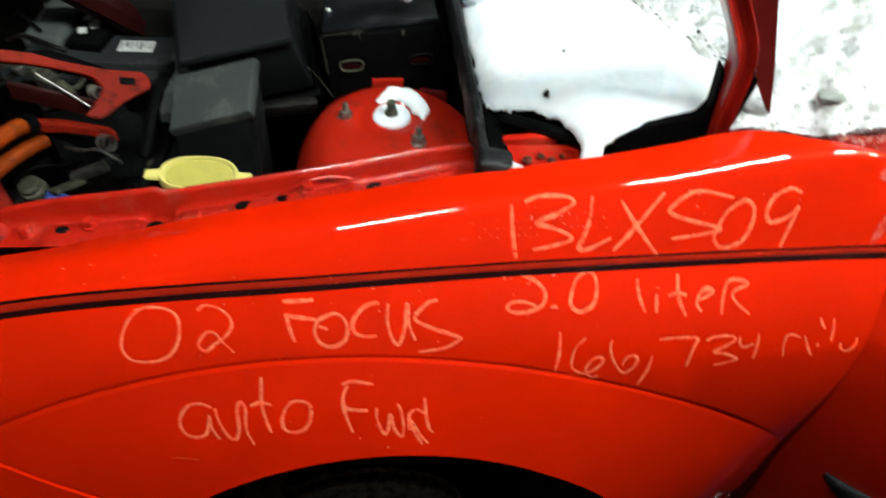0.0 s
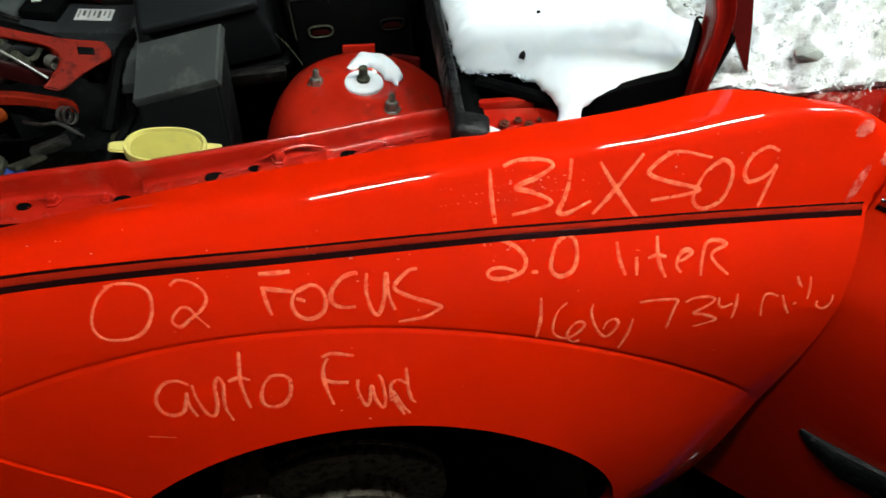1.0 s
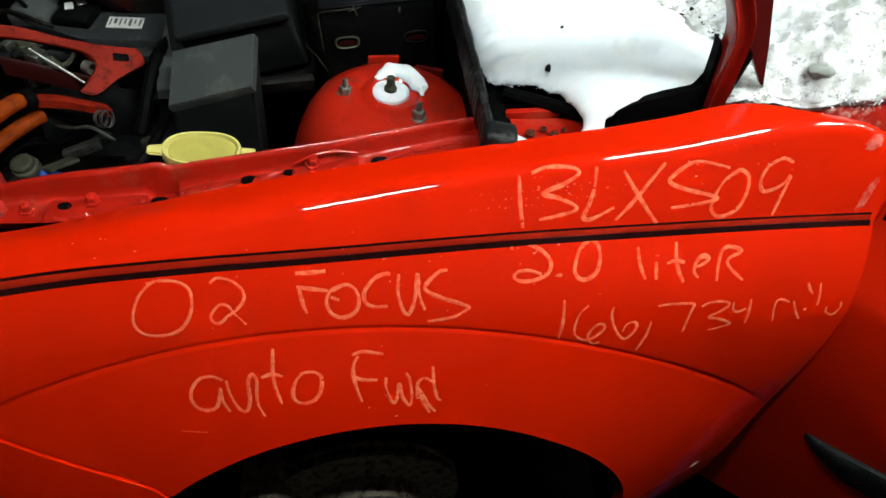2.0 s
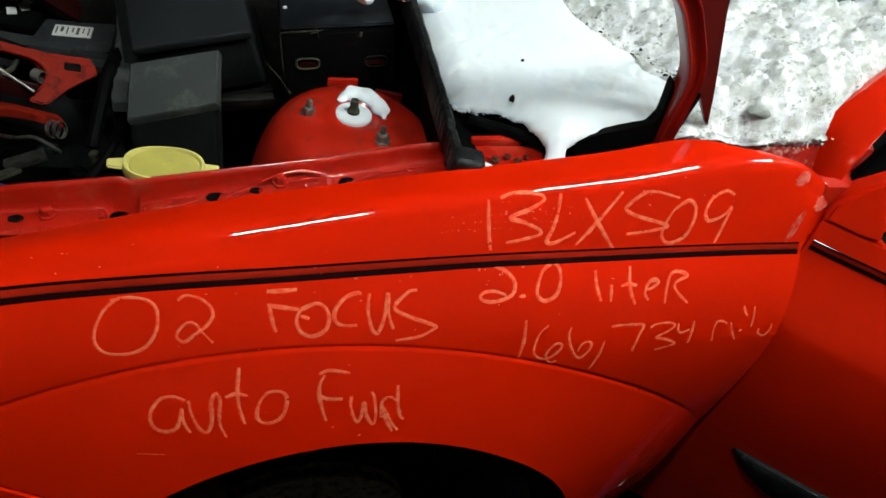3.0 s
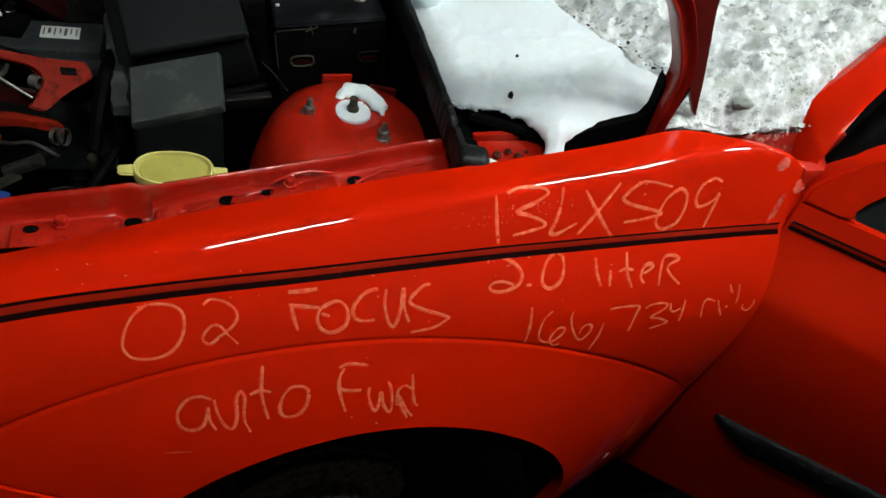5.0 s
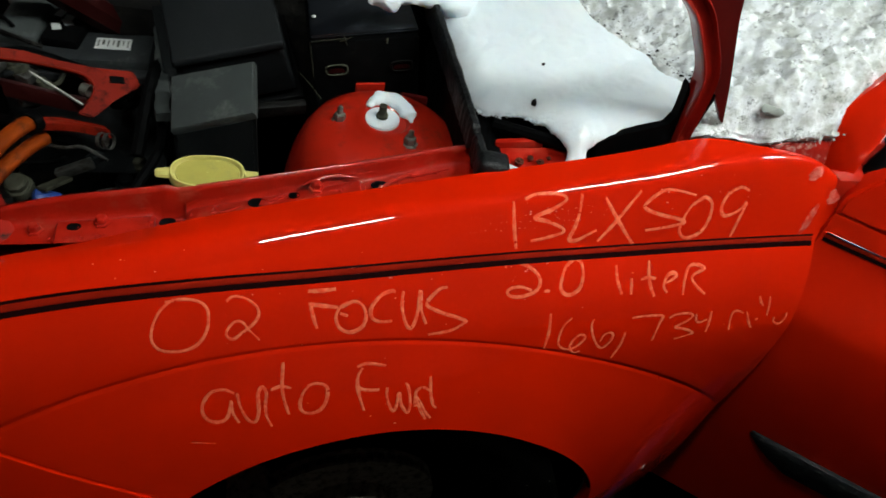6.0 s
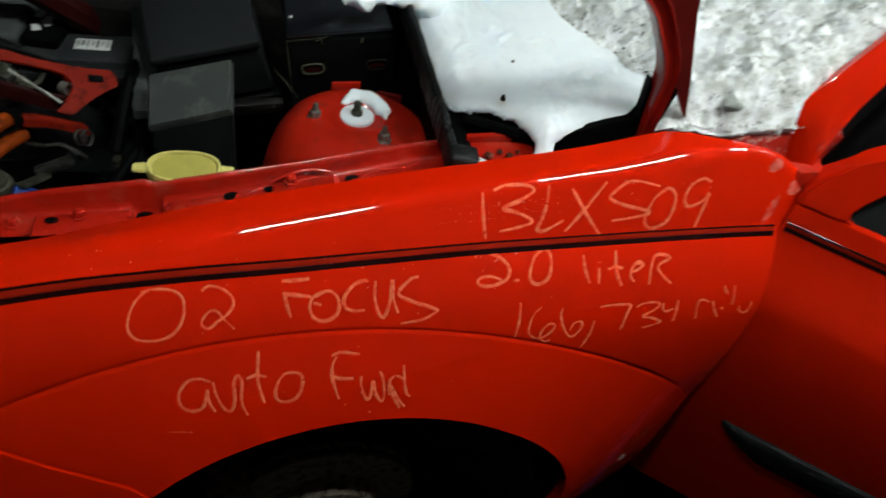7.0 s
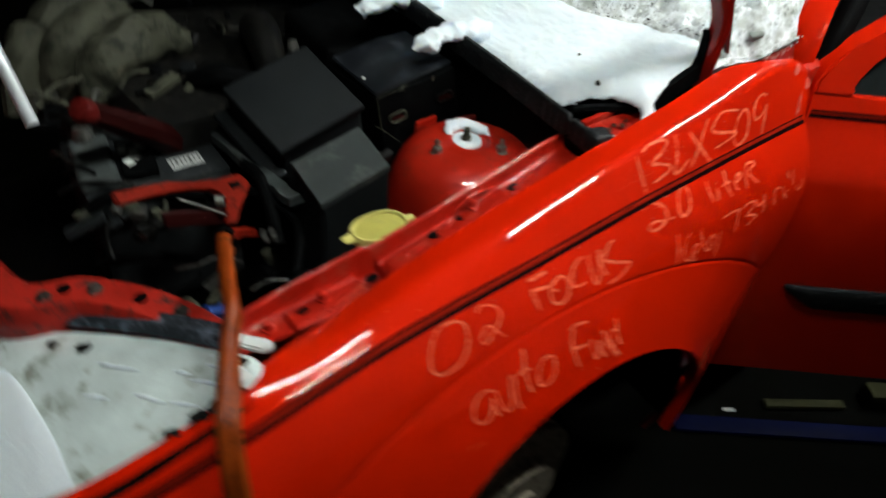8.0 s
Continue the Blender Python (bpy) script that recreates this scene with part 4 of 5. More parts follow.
def air_box():
    o, ex = Vector((-0.123, 0.335, 0.910)), Vector((-0.133, -0.005, -0.032))
    ey = Vector((-0.021, 0.124, 0.042))
    n = ex.cross(ey).normalized()
    if n.z < 0:
        n = -n

    def at(a, b, c):
        return o + ex * a + ey * b + n * c

    def block(a0, a1, b0, b1, c0, c1, bevel, bm=None, taper=0.0):
        b = bmesh.new()
        vs = [b.verts.new(at(x, y, z)) for z, t in ((c0, taper), (c1, 0)) for x, y in ((a0 - t, b0 - t), (a1 + t, b0 - t), (a1 + t, b1 + t), (a0 - t, b1 + t))]
        for f in ((3, 2, 1, 0), (4, 5, 6, 7), (0, 1, 5, 4), (1, 2, 6, 5), (2, 3, 7, 6), (3, 0, 4, 7)):
            b.faces.new([vs[k] for k in f])
        bmesh.ops.bevel(b, geom=b.edges[:], offset=bevel, segments=3, affect="EDGES", profile=0.6)
        return b if bm is None else join(bm, b)

    lid = part("air_box", block(0.02, 0.98, 0.02, 0.98, -0.10, -0.008, 0.006, taper=0.03), "box", car, "black plastic air filter box")
    part("air_box_lid", block(0, 1, 0, 1, -0.012, 0, 0.004, taper=0.01), "box", lid, "dusty grey-black lid of the air box")
    part("air_box_rim", block(-0.06, 1.10, -0.05, 1.04, -0.125, -0.108, 0.004), "black", lid, "ribbed rim of the air box")
    # added ledge that catches light in place of the box's bright side
    part("lit_side_ledge", block(0.97, 1.16, -0.03, 1.02, -0.06, -0.045, 0.004), "box", lid, "added ledge standing for the lit side of the air box")
    for k in range(7):
        part("rim_rib", rbox(Matrix.Translation(at(1.08, 0.05 + k * 0.15, -0.10)), (0.006, 0.006, 0.05), 0.002), "box", lid)
    # the lighter cover in front of it
    c = [Vector((-0.253, 0.306, 0.871)), Vector((-0.158, 0.292, 0.905)), Vector((-0.159, 0.215, 0.887)), Vector((-0.252, 0.230, 0.850))]
    up = (c[1] - c[0]).cross(c[3] - c[0]).normalized()
    if up.z < 0:
        up = -up
    bm = bmesh.new()
    mid = sum(c, Vector()) / 4
    rows = [[p for p in c], [p - Vector((0, 0, 0.02)) for p in c], [p - Vector((0, 0, 0.16)) + (p - mid) * 0.04 for p in c]]
    vs = [[bm.verts.new(p) for p in r] for r in rows]
    bm.faces.new(vs[0])
    bm.faces.new(list(reversed(vs[-1])))
    for a, b in zip(vs, vs[1:]):
        for k in range(4):
            bm.faces.new((a[k], a[(k + 1) % 4], b[(k + 1) % 4], b[k]))
    bmesh.ops.bevel(bm, geom=bm.edges[:], offset=0.004, segments=2, affect="EDGES")
    cover = part("fuse_box", bm, "box", car, "black plastic fuse box under a dusty grey lid")
    bm = bmesh.new()
    vs = [[bm.verts.new(p + up * h + (p - mid) * e) for p in c] for h, e in ((-0.004, 0.015), (0.004, 0.005), (0.006, -0.03))]
    bm.faces.new(vs[-1]), bm.faces.new(list(reversed(vs[0])))
    for a, b in zip(vs, vs[1:]):
        for k in range(4):
            bm.faces.new((a[k], a[(k + 1) % 4], b[(k + 1) % 4], b[k]))
    part("fuse_box_lid", bm, "panel", cover, "dusty grey lid")


air_box()


def washer_cap():
    m = pose(-0.212, 0.158, 0.853, 6, 4, 3)
    ring = [(0.040 * math.copysign(abs(math.cos(a)) ** 0.8, math.cos(a)), 0.024 * math.copysign(abs(math.sin(a)) ** 0.9, math.sin(a))) for a in np.linspace(0, 2 * math.pi, 40, endpoint=False)]
    rows = [[m @ Vector((x * f, y * f, z)) for x, y in ring] for f, z in ((0.86, -0.014), (0.97, -0.012), (1.0, -0.008), (1.0, -0.001), (0.97, 0.0025), (0.91, 0.0025), (0.86, -0.002), (0.4, -0.0025), (0.02, -0.0025))]
    cap = part("filler_cap", grid_mesh(rows, closed=True, cap=True), "yellow", car, "pale yellow oval washer filler cap")
    face = [[m @ Vector((x * f, y * f, z)) for x, y in ring] for f, z in ((0.85, -0.003), (0.83, -0.0008), (0.5, -0.0004), (0.02, -0.0004))]
    part("cap_face", grid_mesh(face, closed=True), "yellow_face", cap, "smudged yellow face inside the rim")
    part("cap_tab", slab([(-0.054, -0.006), (-0.038, -0.008), (-0.038, 0.008), (-0.054, 0.006)], -0.004, 0.0, m, 0.0015), "yellow", cap)
    part("cap_hinge", slab([(0.038, -0.006), (0.054, -0.004), (0.054, 0.004), (0.038, 0.006)], -0.006, -0.002, m, 0.001), "yellow", cap)
    part("filler_neck", lathe([(0.026, -0.2), (0.026, -0.02), (0.03, -0.014), (0.001, -0.014)], m, 20), "black", car, "black washer filler neck")


washer_cap()


def battery():
    m = pose(-0.385, 0.505, 0.72, 0, 0, -2)
    bat = part("battery", rbox(m, (0.19, 0.17, 0.20), 0.008), "case", car, "black car battery with white label")
    part("battery_label", rbox(m @ pose(0.045, -0.045, 0.1005), (0.045, 0.026, 0.0015), 0.0005), "white", bat, "white printed label")
    for k in range(7):
        part("label_bar", rbox(m @ pose(0.0265 + k * 0.0062, -0.045 + 0.002 * (k % 2), 0.1016), (0.0016 + 0.0016 * (k % 3 == 1), 0.016 - 0.005 * (k % 2), 0.0008), 0.0), "metal", bat, "row of dark label bars")
    part("battery_ledge", rbox(m @ pose(0.0, -0.092, 0.082), (0.19, 0.02, 0.012), 0.003), "case", bat, "moulded ledge of the battery")
    part("vent_cap", rbox(m @ pose(-0.012, -0.012, 0.106, 0, 0, -8), (0.046, 0.10, 0.014), 0.004), "black", bat, "black vent cap strip")
    for k in range(5):
        part("label_bar", rbox(m @ pose(-0.026 + 0.012 * (k % 3), 0.004 - 0.022 * (k // 3) - 0.012 * (k % 2), 0.1135, 0, 0, 12 * k - 20), (0.011, 0.017, 0.0008), 0.0), "white", bat, "worn pale print")
    part("terminal_cover", rbox(m @ pose(-0.066, -0.005, 0.108, 4, 0, -6), (0.052, 0.11, 0.024), 0.01, 3), "panel", bat, "grey terminal cover")
    part("battery_strap", tube([(-0.50, 0.43, 0.80), (-0.45, 0.42, 0.826), (-0.36, 0.39, 0.815), (-0.31, 0.36, 0.80)], 0.009, 8), "black", car, "black battery cable")


battery()


def module_box():
    """Black box on the bulkhead behind the strut tower, its face towards the fender."""
    m = pose(-0.013, 0.352, 0.8655, -4, -7, 0)
    box = part("module_box", rbox(m @ pose(0.0, 0.075, -0.015), (0.142, 0.15, 0.115), 0.005), "black", car, "black plastic box on the bulkhead")
    part("box_top", slab([(-0.070, 0.006), (0.072, 0.010), (0.070, 0.13), (0.02, 0.14), (-0.066, 0.135)], 0.0, 0.005, m @ pose(0, 0, 0.0425, 5, 0, 0), 0.002), "sheen", box, "top of the black box with its sheen painted in")
    part("top_edge", tube([m @ Vector(p) for p in ((-0.071, -0.001, -0.006), (-0.071, -0.001, 0.034), (-0.069, -0.0015, 0.044), (-0.04, -0.0015, 0.0455), (-0.024, -0.0015, 0.046))], 0.0006, 6, 5), "intake", box, "pale scuffed edge")
    for k in range(4):
        a = 0.4 + k * 1.5
        part("scuff_mark", rbox(m @ pose(-0.026 + 0.004 * math.cos(a), -0.0008, 0.044 + 0.004 * math.sin(a), 0, math.degrees(-a), 0), (0.008, 0.002, 0.0014), 0.0005), "intake", box, "pale scuff")
    part("scuff_mark", rbox(m @ pose(0.028, -0.0008, 0.039, 0, 10, 0), (0.003, 0.002, 0.007), 0.0008), "intake", box, "pale scuff")
    part("bright_rivet", lathe([(0.003, 0.0), (0.0028, 0.0015), (0.0008, 0.0025)], m @ pose(-0.062, 0.048, 0.054, 0, 0, 0), 10), "white", box, "bright rivet head")
    for x, z, frame_mat in ((-0.040, 0.002, "intake"), (0.047, 0.002, "grime")):
        ring = [(0.0155 * math.copysign(abs(math.cos(a)) ** 0.6, math.cos(a)), 0.0078 * math.copysign(abs(math.sin(a)) ** 0.75, math.sin(a))) for a in np.linspace(0, 2 * math.pi, 28, endpoint=False)]
        rows = [[m @ Vector((x + u * f, -d, z + v * f)) for u, v in ring] for f, d in ((1.02, -0.002), (1.0, 0.0025), (0.90, 0.003), (0.84, 0.0005), (0.84, -0.002))]
        slot = part("slot_frame", grid_mesh(rows, closed=True), frame_mat, box, "dusty oval slot")
        part("slot_tongue", slab([(-0.0125, -0.005), (0.0125, -0.005), (0.009, 0.001), (0.0, 0.0025), (-0.009, 0.001)], 0.0, 0.002, m @ pose(x, 0.001, z, 90, 0, 0), 0.0005), "maroon", slot, "dull red tongue in the slot")
    part("tower_flap", rbox(pose(0.048, 0.316, 0.838, 10, 0, -14), (0.036, 0.006, 0.030), 0.003), "red_dark", car, "red sheet-metal flap behind the tower, darkened as if shaded")
    part("coolant_tank", rbox(pose(0.0, 0.62, 0.85, 5, 0, 0), (0.13, 0.16, 0.10), 0.02, 3), "black", car, "black plastic cover near the bulkhead")


def engine_clutter():
    part("engine_block", rbox(pose(-0.16, 0.72, 0.66, 0, 8, 4), (0.5, 0.45, 0.36), 0.04), "grime", car, "grimy dark engine block")
    runners = (((-0.40, 0.66, 0.83), (-0.36, 0.675, 0.885), (-0.29, 0.705, 0.90), (-0.235, 0.73, 0.86)), ((-0.44, 0.74, 0.82), (-0.40, 0.745, 0.885), (-0.33, 0.79, 0.90), (-0.28, 0.83, 0.86)), ((-0.45, 0.83, 0.82), (-0.40, 0.85, 0.885), (-0.34, 0.88, 0.89), (-0.30, 0.90, 0.85)), ((-0.49, 0.74, 0.80), (-0.46, 0.77, 0.86), (-0.44, 0.80, 0.87), (-0.40, 0.83, 0.83)))
    for k, line in enumerate(runners):
        bm = tube(line, [0.024, 0.038, 0.04, 0.026], 18, 8)
        for v in bm.verts:
            v.co += Vector((noise.noise(v.co * 30), noise.noise(v.co * 30 + Vector((9, 0, 0))), noise.noise(v.co * 25 + Vector((0, 9, 0))))) * 0.013
        part("intake_runner", bm, "intake", car, "dusty olive-grey intake runner")
    part("intake_plenum", tube([(-0.38, 0.56, 0.79), (-0.42, 0.65, 0.79), (-0.44, 0.82, 0.79)], [0.03, 0.035, 0.03], 16), "grime", car, "grimy intake plenum")
    part("valve_clamp", rbox(pose(-0.318, 0.582, 0.875, 10, -8, 24), (0.06, 0.018, 0.012), 0.004), "intake", car, "dusty flat bracket")
    part("air_hose", tube([(-0.15, 0.56, 0.86), (-0.12, 0.66, 0.88), (-0.11, 0.70, 0.875), (-0.09, 0.74, 0.83)], [0.024, 0.032, 0.031, 0.028], 18, 8), "grime", car, "dull black air duct elbow")
    part("air_hose", tube([(-0.20, 0.53, 0.87), (-0.24, 0.57, 0.875), (-0.27, 0.60, 0.85), (-0.29, 0.60, 0.80)], [0.018, 0.02, 0.018, 0.016], 14, 8), "black", car, "thin black breather hose")
    part("silver_pipe", tube([(-0.517, 0.68, 1.03), (-0.511, 0.646, 0.982), (-0.506, 0.612, 0.934), (-0.5, 0.576, 0.866)], 0.0092, 14), "bright", car, "bright aluminium pipe")
    part("red_hose", tube([(-0.447, 0.452, 0.932), (-0.425, 0.46, 0.912), (-0.38, 0.48, 0.87), (-0.336, 0.505, 0.822)], [0.015, 0.017, 0.021, 0.021], 8), "maroon", car, "dark red rubber boot and hose")
    part("boot_end", lathe([(0.001, -0.016), (0.012, -0.013), (0.017, 0.0), (0.014, 0.012), (0.001, 0.016)], pose(-0.452, 0.447, 0.936, 20, -40, 0), 18), "red_dark", car, "rounded red rubber boot end")
    rim = [(-0.286, 0.59, 0.832), (-0.277, 0.46, 0.832), (-0.270, 0.37, 0.837), (-0.262, 0.275, 0.841)]
    rows = [[p + Vector(d) for d in ((-0.013, 0, -0.010), (-0.012, 0, 0.001), (-0.006, 0, 0.003), (0.005, 0, 0.003), (0.008, 0, -0.010))] for k, p in enumerate(p + Vector((noise.noise(p * 60), 0, noise.noise(p * 80))) * 0.0025 for p in smooth_line(rim, 12))]
    part("box_strip", grid_mesh(rows, closed=True, cap=True), "panel", car, "dusty ribbed edge strip below the air box")
    part("grey_bracket", rbox(pose(-0.135, 0.30, 0.835, 15, 0, 10), (0.08, 0.012, 0.02), 0.004), "grime", car, "dusty bracket beside the strut tower")
    rng = random.Random(4)
    zones = ((-0.50, -0.28, 0.54, 0.66, 0.85, 26), (-0.50, -0.44, 0.34, 0.56, 0.82, 14), (-0.44, -0.29, 0.36, 0.41, 0.80, 10), (-0.28, -0.06, 0.60, 0.92, 0.86, 22), (-0.46, -0.30, 0.16, 0.32, 0.74, 14))
    for x0, x1, y0, y1, z0, count in zones:
        for k in range(count):
            p = Vector((x0 + (x1 - x0) * rng.random(), y0 + (y1 - y0) * rng.random(), z0 + 0.03 * (rng.random() - 0.4)))
            a = rng.random() * math.tau
            d = Vector((math.cos(a), math.sin(a), 0.3 * (rng.random() - 0.5))) * (0.012 + 0.035 * rng.random())
            look_of = rng.choice(["black", "grime", "intake", "intake", "metal", "black", "box", "zinc"])
            kind = rng.random()
            if kind < 0.5:
                part("wire", tube([p - d, p - d * 0.3 + Vector((0, 0, 0.012)), p + d * 0.5 + Vector((0.006, -0.006, 0.006)), p + d], 0.0015 + 0.003 * rng.random(), 7), look_of, car, "thin engine bay wire")
            elif kind < 0.8:
                part("bracket", rbox(pose(*p, 40 * rng.random() - 20, 40 * rng.random() - 20, 360 * rng.random()), (0.02 + 0.03 * rng.random(), 0.008 + 0.012 * rng.random(), 0.004 + 0.012 * rng.random()), 0.0025), look_of, car, "small grimy engine bracket")
            else:
                r = 0.006 + 0.008 * rng.random()
                part("bolt_head", lathe([(r * 1.2, -0.012), (r * 1.2, -0.002), (r, 0.0), (r, 0.006), (r * 0.8, 0.008), (0.0005, 0.008)], pose(*p, 50 * rng.random() - 25, 50 * rng.random() - 25, 0), 10), look_of, car, "small dull engine bolt")
    for k, (a, b, c) in enumerate((((-0.30, 0.36, 0.82), (-0.27, 0.27, 0.81), (-0.31, 0.20, 0.77)), ((-0.28, 0.40, 0.83), (-0.285, 0.33, 0.84), (-0.30, 0.26, 0.79)), ((-0.50, 0.38, 0.76), (-0.44, 0.32, 0.79), (-0.38, 0.34, 0.74)), ((-0.34, 0.17, 0.79), (-0.31, 0.18, 0.80), (-0.28, 0.21, 0.76)))):
        part("wire_loom", tube([a, b, c], 0.006 + 0.002 * (k % 2), 8, 8, ribs=0.0006), "black", car, "black corrugated wiring sleeve")
    part("hose_clamp", lathe([(0.0085, -0.002), (0.0095, -0.002), (0.0095, 0.002), (0.0085, 0.002)], pose(-0.321, 0.228, 0.838, 75, 20, 60), 20, cap=False), "metal", car, "bright steel hose clamp")
    part("hose_clamp", lathe([(0.0085, -0.002), (0.0095, -0.002), (0.0095, 0.002), (0.0085, 0.002)], pose(-0.329, 0.234, 0.834, 75, 20, 60), 20, cap=False), "metal", car, "bright steel hose clamp")
    part("sensor_plug", rbox(pose(-0.405, 0.235, 0.745, 20, 30, 10), (0.03, 0.016, 0.016), 0.004), "blue_clip", car, "small blue connector")
    module_box()
    # near-black colours stand for the shade deep in the bay
    part("bulkhead", rbox(pose(0.12, 0.62, 0.62, 0, -6, 0), (0.03, 1.1, 0.6), 0.01), "black", car, "bulkhead behind the engine, shaded by its near-black colour")
    part("bay_floor", rbox(pose(-0.25, 0.72, 0.32), (0.85, 1.2, 0.04), 0.01), "grime", car, "tray below the engine, shaded by its near-black colour")
    part("dipstick", tube([(-0.106, 0.332, 0.872), (-0.092, 0.322, 0.862), (-0.076, 0.308, 0.846)], 0.0004, 6), "intake", car, "thin bare wire")


engine_clutter()


def front_end():
    line = smooth_line([(-0.418, 0.105, 0.803), (-0.438, 0.138, 0.812), (-0.474, 0.205, 0.820), (-0.532, 0.272, 0.820), (-0.61, 0.33, 0.818), (-0.65, 0.6, 0.82), (-0.66, 0.9, 0.82)], 8)
    rows = []
    for k, p in enumerate(line):
        d = (line[min(k + 1, len(line) - 1)] - line[max(k - 1, 0)]).normalized()
        s = Vector((d.y, -d.x, 0)).normalized()
        rows.append([p + s * a + Vector((0, 0, b)) for a, b in ((0.03, -0.06), (0.026, -0.008), (0.02, 0.0), (-0.02, 0.002), (-0.026, -0.006), (-0.03, -0.06))])
    sup = part("radiator_support", grid_mesh(rows, closed=True, cap=True), "red_grimy", car, "scuffed red radiator support beam")
    # beam holes are black discs, their inner shade painted
    for k in (10, 18, 26, 34):
        part("beam_hole", lathe([(0.007, 0.0), (0.007, 0.003), (0.004, 0.0035), (0.0005, 0.003)], Matrix.Translation(line[k] + Vector((0, 0, 0.0015))), 14), "black", sup, "black disc painted as a shaded hole in the beam")
    for k, off in ((14, 0.006), (22, -0.008), (29, 0.010)):
        part("beam_bolt", lathe([(0.009, -0.001), (0.009, 0.002), (0.0055, 0.0025), (0.0055, 0.007), (0.001, 0.0075)], Matrix.Translation(line[k] + Vector((off, -off, 0.001))), 6), "metal", sup, "dull steel bolt", smooth=False)
    # headlamp: outer edge by the fender, inner edge by the grille
    inner = smooth_line([(-0.424, 0.046, 0.836), (-0.424, 0.066, 0.834), (-0.441, 0.092, 0.828), (-0.471, 0.137, 0.818), (-0.530, 0.211, 0.800), (-0.577, 0.260, 0.786), (-0.629, 0.298, 0.770), (-0.72, 0.35, 0.74)], 14)
    outer = smooth_line([(-0.428, 0.040, 0.834), (-0.440, 0.033, 0.832), (-0.462, 0.031, 0.826), (-0.487, 0.031, 0.820), (-0.542, 0.036, 0.802), (-0.60, 0.045, 0.782), (-0.66, 0.062, 0.762), (-0.75, 0.10, 0.73)], 14)
    rows = []
    for k, (a, b) in enumerate(zip(outer, inner)):
        h = 0.012 * min(1.0, k / 17)
        rows.append([a.lerp(b, g) + Vector((0, 0, h * math.sin(math.pi * g) ** 0.7 + 0.0012 * noise.noise(Vector((k * 0.12, g * 6, 0))))) for g in np.linspace(0, 1, 26)])
    lamp = part("headlamp", thicken(grid_mesh(rows), 0.004), "lens", car, "clouded scratched headlamp lens")
    part("lamp_bulge", lathe([(0.001, 0.010), (0.008, 0.0085), (0.013, 0.004), (0.014, -0.004), (0.012, -0.012)], pose(-0.444, 0.054, 0.834, -10, 10, 0) @ Matrix.Diagonal((1.75, 1.25, 0.9, 1)), 24), "white", lamp, "pale rounded tip of the headlamp")
    back = [p + Vector((0.010, 0.018, 0.003 + 0.0003 * max(0, k - 18))) for k, p in enumerate(inner[22:])]
    rows = [[p + Vector(d) for d in ((-0.008, -0.012, -0.008), (-0.004, -0.004, 0.004), (0.004, 0.012, 0.004), (0.008, 0.02, -0.012))] for p in back]
    part("lamp_seal", grid_mesh(rows, closed=True, cap=True), "seal", lamp, "black rubber edge of the headlamp")
    # black tube paints the shade between lens and fender
    part("gap_shade_tube", tube([p + Vector((0.002, -0.008, -0.007)) for p in outer[11::11]], 0.007, 8), "black", lamp, "black tube drawn as the shaded gap beside the headlamp")
    rows = []
    for k in range(74, len(outer)):
        a, b = outer[k], inner[k]
        f0 = (k - 74) / (len(outer) - 75)
        wide = 0.86 * (1 - (1 - f0) ** 2.5) ** 0.7 + 0.05 * noise.noise(Vector((k * 0.2, 0, 0))) + 0.02
        rows.append([a.lerp(b, g) + Vector((0, 0, 0.012 * math.sin(math.pi * g) ** 0.7 + 0.004 * math.sin(math.pi * f) ** 0.5 * min(1.0, f0 * 4) + 0.0008)) for f, g in ((f, 0.05 + wide * f) for f in np.linspace(0, 1, 22))])
    part("snow_film", thicken(grid_mesh(rows), 0.003), "snow", lamp, "smear of snow on the lens")
    rng = random.Random(8)
    # white streaks paint the lamp reflections inside the lens
    for k, g in ((34, 0.55), (40, 0.35), (45, 0.5), (47, 0.2), (52, 0.3), (54, 0.36), (56, 0.62), (59, 0.66), (64, 0.45), (30, 0.75), (26, 0.5), (37, 0.3)):
        p = outer[k].lerp(inner[k], g) + Vector((0, 0, 0.012 * math.sin(math.pi * g) ** 0.7 + 0.0005))
        d = Vector((0.011, -0.013, 0.003)) * (0.5 + 0.6 * rng.random())
        part("painted_glint", tube([p - d, p, p + d], [0.0006, 0.0020, 0.0006], 8, 4), "snow", lamp, "white streak painted as a glint on the lens")
    for k, g, r in ((24, 0.12, 0.007), (29, 0.07, 0.009), (36, 0.06, 0.010), (43, 0.05, 0.009), (50, 0.04, 0.008), (30, 0.45, 0.006), (26, 0.62, 0.007), (23, 0.72, 0.005), (33, 0.3, 0.004), (20, 0.6, 0.005), (62, 0.85, 0.008), (70, 0.9, 0.007)):
        p = outer[k].lerp(inner[k], g) + Vector((0, 0, 0.012 * math.sin(math.pi * g) ** 0.7))
        bm = lathe([(r, -0.001), (r * 0.6, 0.0012), (0.0003, 0.0014)], Matrix.Translation(p) @ Matrix.Rotation(0.25, 4, "Y") @ Matrix.Diagonal((1.6, 0.8, 1, 1)), 16)
        for v in bm.verts:
            v.co += Vector((noise.noise(v.co * 150), noise.noise(v.co * 150 + Vector((5, 0, 0))), 0)) * 0.006
        part("lens_dirt", bm, "grime", lamp, "spot of dark dirt on the lens")
    part("lamp_bracket", slab([(-0.020, -0.007), (0.010, -0.010), (0.020, -0.002), (0.014, 0.007), (-0.022, 0.008)], -0.004, 0.004, pose(-0.417, 0.076, 0.842, 0, 8, -38), 0.002), "white", car, "whitish plastic headlamp bracket")


front_end()


